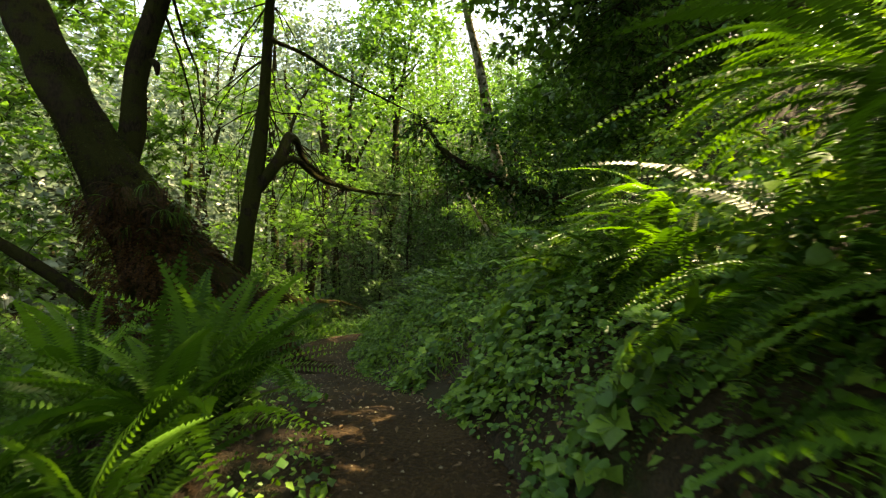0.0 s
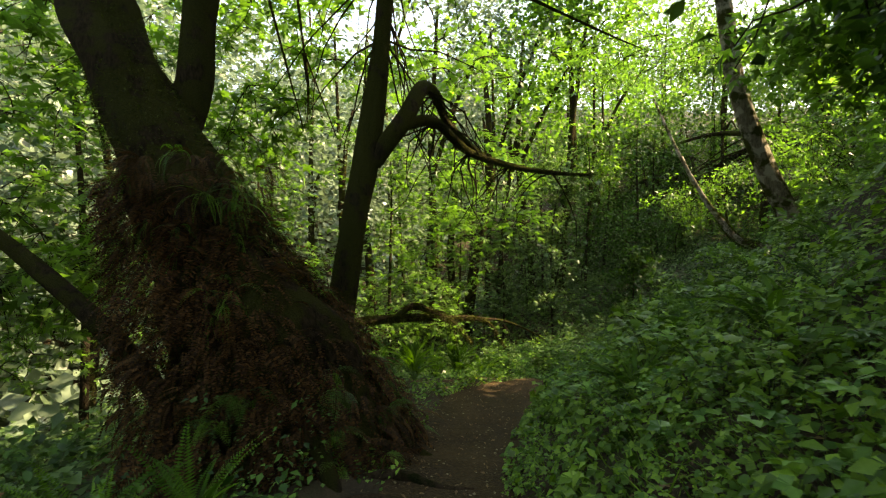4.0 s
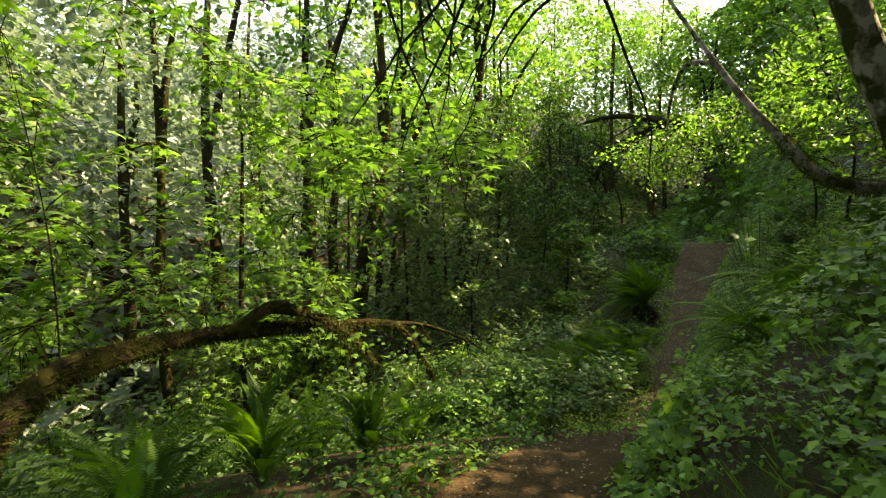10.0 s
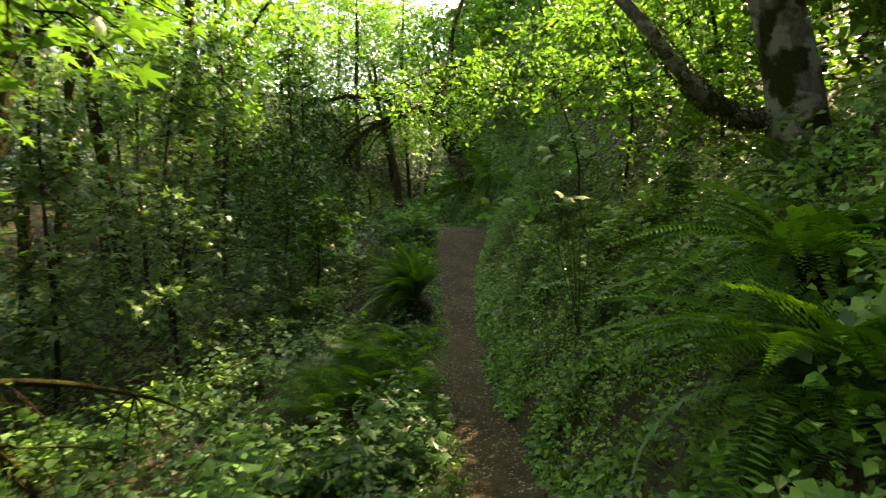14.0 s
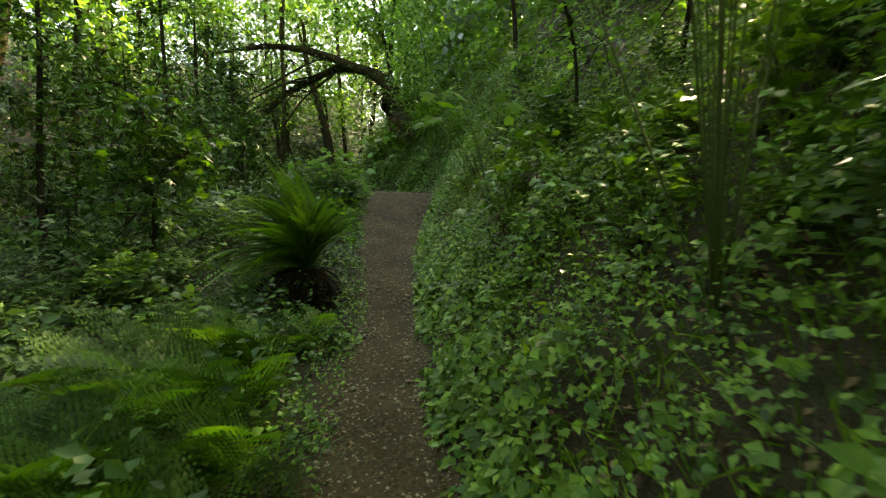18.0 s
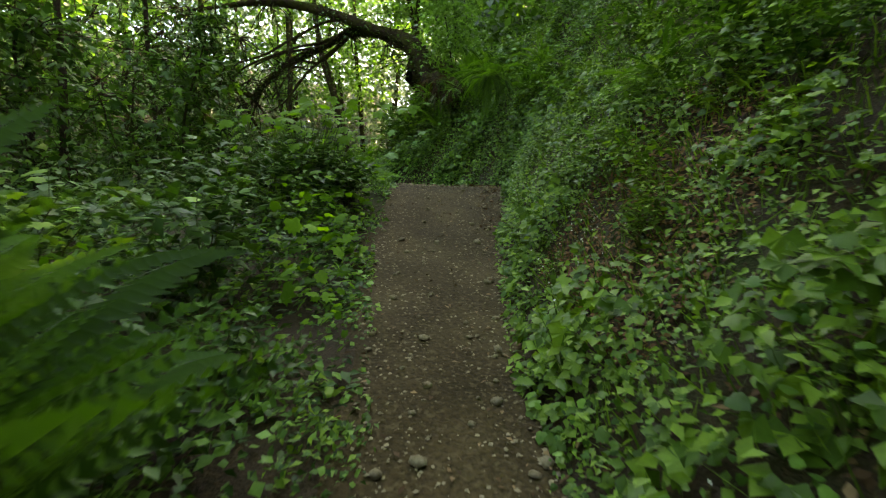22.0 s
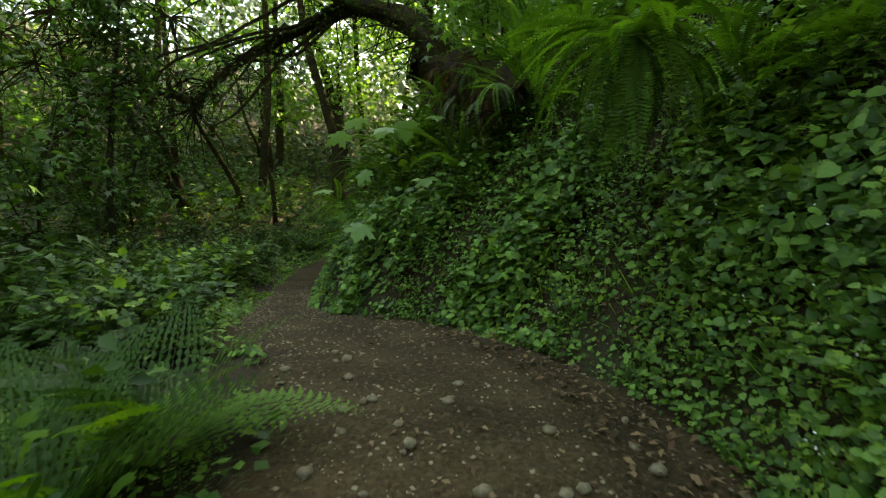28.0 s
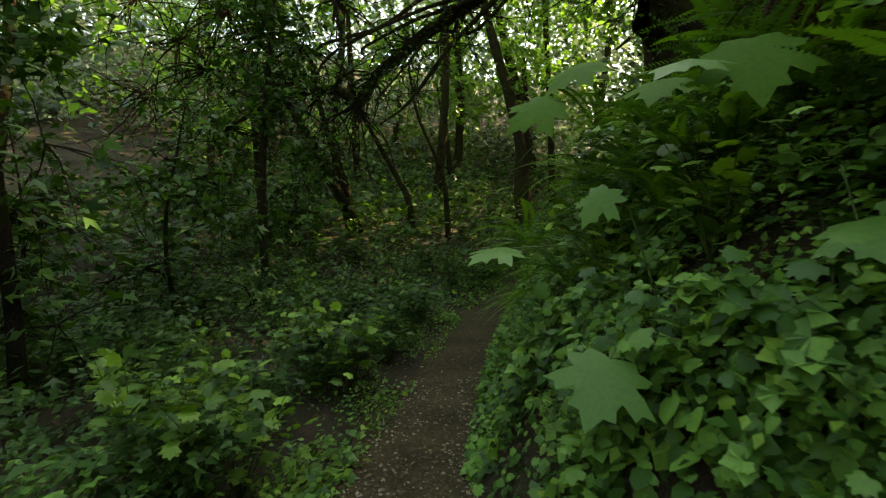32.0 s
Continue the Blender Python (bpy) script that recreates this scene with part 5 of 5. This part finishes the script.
tagged(child("withered_fronds", heap, DEAD_HEAP, maple, "rust-brown heap of withered fern fronds"), kind="stuff")
for x, y in ((4.3, 21.2), (4.7, 22.0), (5.1, 22.9), (3.6, 19.4), (8.7, 36.2), (8.5, 36.9)):
    fern_thing(x, y, .6, 9, "dead", turn=(20, 250), rise=(-45, 20))
    fern_thing(x + .35, y + .3, .75, 9, turn=(20, 250), rise=(-40, 30))
for _ in range(52):
    y = rng.uniform(-3, 46)
    side = rng.choice([-1, 1, 1])
    cx, cz, hw = trail_at(y)
    x = float(cx + side * (hw + rng.uniform(1.1, 6)))
    if not in_clearing(x, y):
        fern_thing(x, float(y), rng.uniform(.6, 1.1), 10)
for x, y, s in ((7.75, 35.5, 1.0), (8.1, 36.4, 1.1), (8.5, 35.9, 1.2), (8.3, 34.9, 1.1), (8.9, 35.4, 1.2), (9.3, 36.8, 1.2), (7.7, 37.6, .9), (8.0, 34.1, 1.0), (8.6, 33.5, 1.1), (8.4, 38.5, 1.1), (8.0, 39.5, .9), (9.1, 38.0, 1.2), (9.0, 34.2, 1.2)):
    fern_thing(x, y, s, 20, turn=(0, 270), rise=(-5, 68))

# pale hanging fronds on the bank
for x, y, z, s, turn, rise in ((3.5, 21.95, -.86, .5, (15, 65), (-45, -12)), (3.36, 21.72, -.40, .4, (15, 55), (-40, -10)), (1.2, 2.25, 1.52, .5, (60, 115), (-80, -45)), (1.36, 1.62, 1.25, .65, (65, 115), (-75, -40)),
                               (8.0, 34.2, 2.0, .6, (50, 130), (-85, -50)), (8.2, 34.9, 2.3, .6, (50, 150), (-85, -45)), (7.95, 33.6, 1.8, .5, (50, 140), (-85, -50))):
    fern_thing(x, y, s, 4, "pale", z=z, turn=turn, rise=rise)
# ferns on the face of the steep bank
for x, y, z, s, n in ((7.35, 36.2, .55, .7, 16), (7.3, 37.2, .75, .75, 18), (7.7, 36.8, 1.3, .8, 18), (7.9, 35.9, 1.6, .8, 18), (8.1, 37.6, 1.9, .9, 18), (8.3, 32.4, 2.2, .8, 16), (8.2, 30.3, 1.7, .75, 16), (8.35, 29.5, 1.2, .7, 14)):
    fern_thing(x, y, s, n, z=max(z, float(ground_z(x, y)) - .02), turn=(20, 235), rise=(-35, 48))


# dark earthy overhangs of roots in the bank
def root_mass(line, radii):
    x, y, z = line[0]
    o = thing("root_mass", (x, y, z), "dark earthy mass of roots jutting out of the bank", "roots")
    body = child("body", tube(line, radii, 22, .08, .34), DARK_BARK, o, smooth=True)
    lines = []
    for p in curve_through(line, .16):
        lines += spray_lines(p + rng.normal(size=3) * .15, (-.7, -.2, -.6), .5, 7, .9, .7, .4)
    child("rootlet", thin_tubes(lines, .012, .003, 4), TWIG, o, "thin dangling roots", under=body)


root_mass([(8.3, 33.3, 1.75), (8.4, 34.0, 2.05), (8.45, 34.8, 2.3), (8.7, 35.8, 2.7), (9.0, 36.6, 3.0)], [.15, .3, .36, .32, .2])
for i in range(16):
    y = 33.4 + .2 * i
    fern_thing(8.05 + .1 * math.sin(3 * i) + .09 * max(0, i - 6), y, .55, 9, "dead" if i % 3 else "sword", z=1.95 + .22 * math.sin(5 * i) + .055 * i, turn=(30, 220), rise=(-80, 10))
for x, y, z in ((3.55, 21.5, -.85), (3.5, 21.9, -1.2), (8.0, 34.5, 1.95), (8.1, 35.2, 2.2)):
    fern_thing(x, y, .5, 8, "dead", z=z, turn=(30, 210), rise=(-85, -20))

# tall leafy shrubs at the outer edge before the bend
for x, y, k, s in ((2.8, 27.2, 1, .8), (3.5, 28.4, 1, .9), (2.3, 26.4, 0, 1.1), (2.6, 28.6, 0, 1.3), (3.2, 30.0, 0, 1.2), (1.7, 25.3, 0, 1.2), (1.2, 27.4, 2, 1.6), (4.2, 29.2, 1, .8), (1.9, 24.9, 1, .9), (2.4, 25.6, 1, .8), (3.1, 27.9, 1, .9), (2.0, 26.9, 1, 1.1), (3.6, 29.6, 1, 1.0)):
    shrub(k, x, y, s)
# broad-leaved shrubs that hang over the trail from the bank
for x, y, k, s in ((10.2, 33.0, 0, 1.2), (10.8, 33.9, 1, 1.3), (11.3, 32.6, 0, 1.4), (9.9, 34.4, 1, 1.2), (10.6, 32.2, 1, 1.3), (11.2, 35.0, 0, 1.3), (7.6, 34.9, 2, .9), (7.5, 35.9, 2, .8), (4.0, 22.2, 2, 1.3), (3.6, 21.0, 3, 1.0), (2.9, 19.6, 3, 1.1), (-.4, 9.9, 2, .9), (3.3, 18.9, 2, 1.1), (7.8, 36.2, 0, 1.1)):
    shrub(k, x, y, s)

# saplings with a few very large lobed leaves, leaning out over the trail
def big_leaved(base, tips, size, material=None):
    x, y = base
    o = thing("maple_seedling", (x, y, float(ground_z(x, y)) - .02), "slender maple seedling with a few very large leaves", "seedling", "maple seedlings by the trail")
    foot = np.array((x, y, float(ground_z(x, y)) - .02))
    for tip in tips:
        tip = np.array(tip)
        mid = foot * .4 + tip * .6 + np.array((0, 0, .15))
        stalk = child("stem", thin_tubes([np.array([foot, mid, tip])], .006, .003, 5), STEM, o)
        out = unit(tip - foot)
        up = np.array((-.3, -.4, .9)) + rng.normal(size=3) * .3
        child("leaf", scatter(BIG_LEAF, tip[None], up[None], size * rng.uniform(.8, 1.15), (out * np.array((1, 1, 0)) + np.array((0, -.2, -.35)))[None]), material or COVER, o, under=stalk)


big_leaved((7.45, 35.1), ((6.62, 34.9, .86), (6.95, 34.55, .45), (7.2, 35.2, 1.15)), .27)
big_leaved((7.9, 34.7), ((7.3, 34.6, 1.62), (7.75, 34.3, 1.75), (7.6, 34.2, 1.0), (7.45, 34.05, .35)), .25)
big_leaved((4.0, 22.6), ((3.55, 22.4, -1.5), (3.8, 22.0, -1.3), (3.6, 22.9, -1.25)), .14)
big_leaved((2.1, 18.6), [(1.6 + dx, 18.5 + dy, .45 + dz) for dx, dy, dz in rng.uniform(-.55, .55, (14, 3))], .14, MAPLE)

big_leaved((8.0, 35.4), ((7.36, 34.96, 1.65), (7.50, 34.60, 1.71), (7.22, 35.52, 1.89), (6.98, 35.45, 1.65)), .30, BERRY)
big_leaved((4.35, 23.3), [(3.5 + dx, 22.8 + dy, .08 + .5 * dz) for dx, dy, dz in rng.uniform(-.5, .5, (10, 3))], .2, BERRY)
for _ in range(12):
    # leggy stems with tiers of broad leaves at the outer edge before the bend
    x, y = rng.uniform(3.0, 4.3), rng.uniform(28.7, 30.0)
    x = min(x, float(trail_at(y)[0] - trail_at(y)[2]) - .45)
    g = float(ground_z(x, y))
    big_leaved((x, y), [(x + rng.uniform(-.4, .4), y + rng.uniform(-.4, .4), g + h) for h in rng.uniform(.2, 1.35, 15)], .13, BERRY)

for x, y in ((-3.1, 6.5), (-2.85, 5.8), (-3.7, 6.3), (-2.5, 5.2)):
    fern_thing(x, y, .8, 18, rise=(45, 85))
# low herbs round the big fern's foot
for _ in range(26):
    x, y = rng.uniform(.6, 1.75), rng.uniform(21.9, 24.6)
    if x < float(trail_at(y)[0] - trail_at(y)[2]) - .25:
        # the darker-leaved kind is picked to paint in shade here
        shrub(1, float(x), float(y), rng.uniform(.35, .6))
for x, y in ((1.35, 22.3), (.9, 22.9), (.3, 22.6), (.4, 23.8)):
    fern_thing(x, y, .75, 18, "lady", turn=(5, 185), rise=(15, 60))

# the dead log that lies out of the bank, with withered ferns on it
log = thing("fallen_log", (1.9, 6.4, float(ground_z(1.9, 6.4))), "dark dead log jutting out of the bank with withered growth", "log")
LOG = [(2.8, 6.5, .9), (1.9, 6.4, 1.55), (1.25, 6.4, 1.85), (.58, 6.4, 2.08), (.05, 6.4, 2.35), (-.2, 6.4, 2.7)]
child("trunk", tube(LOG, [.13, .10, .075, .06, .045, .02], 16, .08, .3), DARK_BARK, log, smooth=True)
log_twigs = []
for p in curve_through(LOG[1:], .22):
    log_twigs += spray_lines(p + rng.normal(size=3) * .1, (rng.uniform(-.8, .5), rng.uniform(-.4, .6), rng.uniform(-.7, .5)), rng.uniform(.4, .95), 11, .6, .9, .42)
child("twig", thin_tubes(log_twigs, .009, .003), TWIG, log)
for p in cloud(34, (2.0, 6.9, 2.5), (1.3, .9, .9)):
    log_twigs += spray_lines(p, (-.5, -.2, -.1), .8, 6, .4, .9, .35)
child("foliage", leaves_on(log_twigs, 20, .085, FOLDED, .7, .1), SHRUB_AND_SHADE, log)

# ---- stones, litter and flowers ----
def stone_mesh(seed):
    r = np.random.default_rng(seed)
    bm = bmesh.new()
    bmesh.ops.create_icosphere(bm, subdivisions=1, radius=.5)
    v = np.array([p.co for p in bm.verts])
    f = np.array([[q.index for q in p.verts] for p in bm.faces])
    bm.free()
    v = v * (1 + r.normal(size=(len(v), 1)) * .14) * np.array([1, r.uniform(.65, .95), r.uniform(.4, .65)])
    return v, f


STONES = [stone_mesh(i) for i in range(6)]
STONE_MESHES = [mesh_of("pebble", v, f, ROCK, True) for v, f in STONES]


def on_trail(n, y0, y1, most=.97):
    y = rng.uniform(y0, y1, n)
    cx, cz, hw = trail_at(y)
    s = rng.uniform(-1, 1, n)
    s = np.sign(s) * np.abs(s) ** .7 * most
    x = cx + s * (hw + .05)
    return x, y, cz - .012 * (1 - s ** 2)


x, y, z = on_trail(300, 20.5, 33.5)
size = .022 + .06 * rng.random(300) ** 2.4
for i in range(300):
    o = part("pebble", STONE_MESHES[i % 6], trail)
    o.matrix_basis = pose(x[i], y[i], z[i] + .004 + size[i] * .18, rng.uniform(-15, 15), rng.uniform(-15, 15), rng.uniform(0, 360)) @ Matrix.Diagonal((size[i] * 1.3, size[i] * 1.3, size[i] * 1.3, 1))

x, y, z = on_trail(7000, 17, 38)
x2, y2, z2 = on_trail(1200, -2, 16)
x, y, z = np.concatenate([x, x2]), np.concatenate([y, y2]), np.concatenate([z, z2])
bits = []
for k in range(6):
    v, f = (np.array([(.5, 0, 0), (0, .42, 0), (-.5, .06, 0), (0, -.4, 0), (.03 * k, .04, .3)]), np.array([(0, 1, 4), (1, 2, 4), (2, 3, 4), (3, 0, 4)]))
    pick = np.arange(k, len(x), 6)
    up = np.array([0, 0, 1.0]) + rng.normal(size=(len(pick), 3)) * .2
    bits.append(scatter((v, f), np.stack([x[pick], y[pick], z[pick] + .006], 1), up, .010 + .03 * rng.random(len(pick)) ** 2.2))
tagged(new("gravel", mesh_of("gravel", *join(bits), ROCK, True)), "small grey-brown gravel scattered over the trail", "gravel", kind="stuff")


DEAD_FERN_LITTER = leaf_material("rusty_litter", (.10, .05, .022), (.24, .13, .06), (1, .9, .6), .15, .7)


def litter(name, n, y0, y1, u0, u1, size, shape, material, label, lift=.006):
    y = rng.uniform(y0, y1, n)
    cx, cz, hw = trail_at(y)
    x = cx + rng.uniform(u0, u1, n)
    inside = np.abs(x - cx) < hw + .1
    z = np.where(inside, cz + .004, ground_z(x, y)) + lift + rng.uniform(0, .015, n)
    up = np.stack([np.where(inside, 0, -.6), np.zeros(n), np.ones(n)], 1) + rng.normal(size=(n, 3)) * .3
    tagged(new(name, mesh_of(name, *scatter(shape, np.stack([x, y, z], 1), up, size * rng.uniform(.4, 1.2, n)), material)), label, "leaf litter", kind="stuff")


litter("fallen_leaves", 3600, -2, 40, -.8, .8, .05, OVAL_FAR, DRY_LEAF, "small dry leaves fallen on the trail")
litter("bank_litter", 9000, 16, 34, .5, 4.2, .065, OVAL_FAR, DRY_LEAF, "brown dead leaves lying on the bank", .02)
litter("bank_litter", 4200, 24.4, 26.2, .9, 2.4, .06, OVAL_FAR, DEAD_FERN_LITTER, "rust-brown dead fern leaves heaped on the bank", .03)
litter("bank_litter", 3500, 28, 40, .6, 3.5, .065, OVAL_FAR, DRY_LEAF, "brown dead leaves lying on the bank", .02)
litter("bank_litter", 3000, -2, 8, .5, 3.5, .065, OVAL_FAR, DRY_LEAF, "brown dead leaves lying on the bank", .02)


def flower_stalks(n, y0, y1, u0, u1):
    y = rng.uniform(y0, y1, n)
    cx, cz, hw = trail_at(y)
    x = cx + hw + rng.uniform(u0, u1, n)
    g = ground_z(x, y)
    lines, at = [], []
    for i in range(n):
        h = rng.uniform(.2, .5)
        d = rng.normal(size=2) * .08
        ln = np.array([(x[i] + d[0] * s - .08 * s, y[i] + d[1] * s, g[i] + h * s) for s in (0, .5, 1)])
        lines.append(ln)
        for s in np.linspace(.45, 1, 6):
            at.append(ln[0] * (1 - s) + ln[2] * s + rng.normal(size=3) * .012)
    tagged(new("flower_stalks", mesh_of("flower_stalks", *thin_tubes(lines, .0025, .001), STEM)), "thin green flower stalks on the bank", "flower", kind="stuff")
    at = np.array(at)
    tagged(new("white_flowers", mesh_of("white_flowers", *scatter(DIAMOND, at, rng.normal(size=at.shape), .016), FLOWER)), "tiny white flowers on thin stalks", "flower", kind="stuff")


flower_stalks(260, 19, 34, .15, 2.2)

# fine grassy weeds on the bank's lip
def weeds(n, y0, y1, u0, u1, length):
    y = rng.uniform(y0, y1, n)
    cx, cz, hw = trail_at(y)
    x = cx + hw + rng.uniform(u0, u1, n)
    at = np.stack([x, y, ground_z(x, y)], 1)
    head = np.array([-.5, -.1, .8]) + rng.normal(size=at.shape) * .45
    tagged(new("bank_weeds", mesh_of("bank_weeds", *scatter((BLADE[0] * np.array([.8, 1, 1]), BLADE[1]), at, np.cross(head, rng.normal(size=at.shape)), length * rng.uniform(.4, 1.2, n), head), HERB)), "fine grassy weeds growing on the bank", "weeds", kind="stuff")


weeds(14000, 17, 34, .2, 3.6, .28)
weeds(5000, 4, 17, .2, 3.0, .28)

# a bare stick on the bank, and roots across the trail
stick = tagged(new("stick", mesh_of("stick", *tube([(4.55, 25.1, float(ground_z(4.55, 25.1)) + .05), (4.75, 25.3, float(ground_z(4.75, 25.3)) + .07), (5.0, 25.65, float(ground_z(5.0, 25.65)) + .06)], [.009, .008, .005], 6, .08), DRY_LEAF)), "thin pale bare stick lying on the bank", "stick")
for x0, y0, x1, y1, r in ((-2.75, 7.5, -1.75, 7.85, .06), (-2.85, 8.1, -1.9, 8.35, .05), (-2.6, 6.9, -1.6, 7.2, .035)):
    pts = [(x0 + (x1 - x0) * s, y0 + (y1 - y0) * s + .06 * math.sin(6 * s), float(trail_at(y0 + (y1 - y0) * s)[1]) + r * .15 + .02 * math.sin(5 * s)) for s in np.linspace(0, 1, 6)]
    tagged(new("tree_root", mesh_of("tree_root", *tube(pts, [r, r, r * .9, r * .8, r * .7, r * .4], 12, .05, .2), ROOT_BARK, True)), "worn tree root crossing the dirt trail like a step", "root", "roots across the trail")
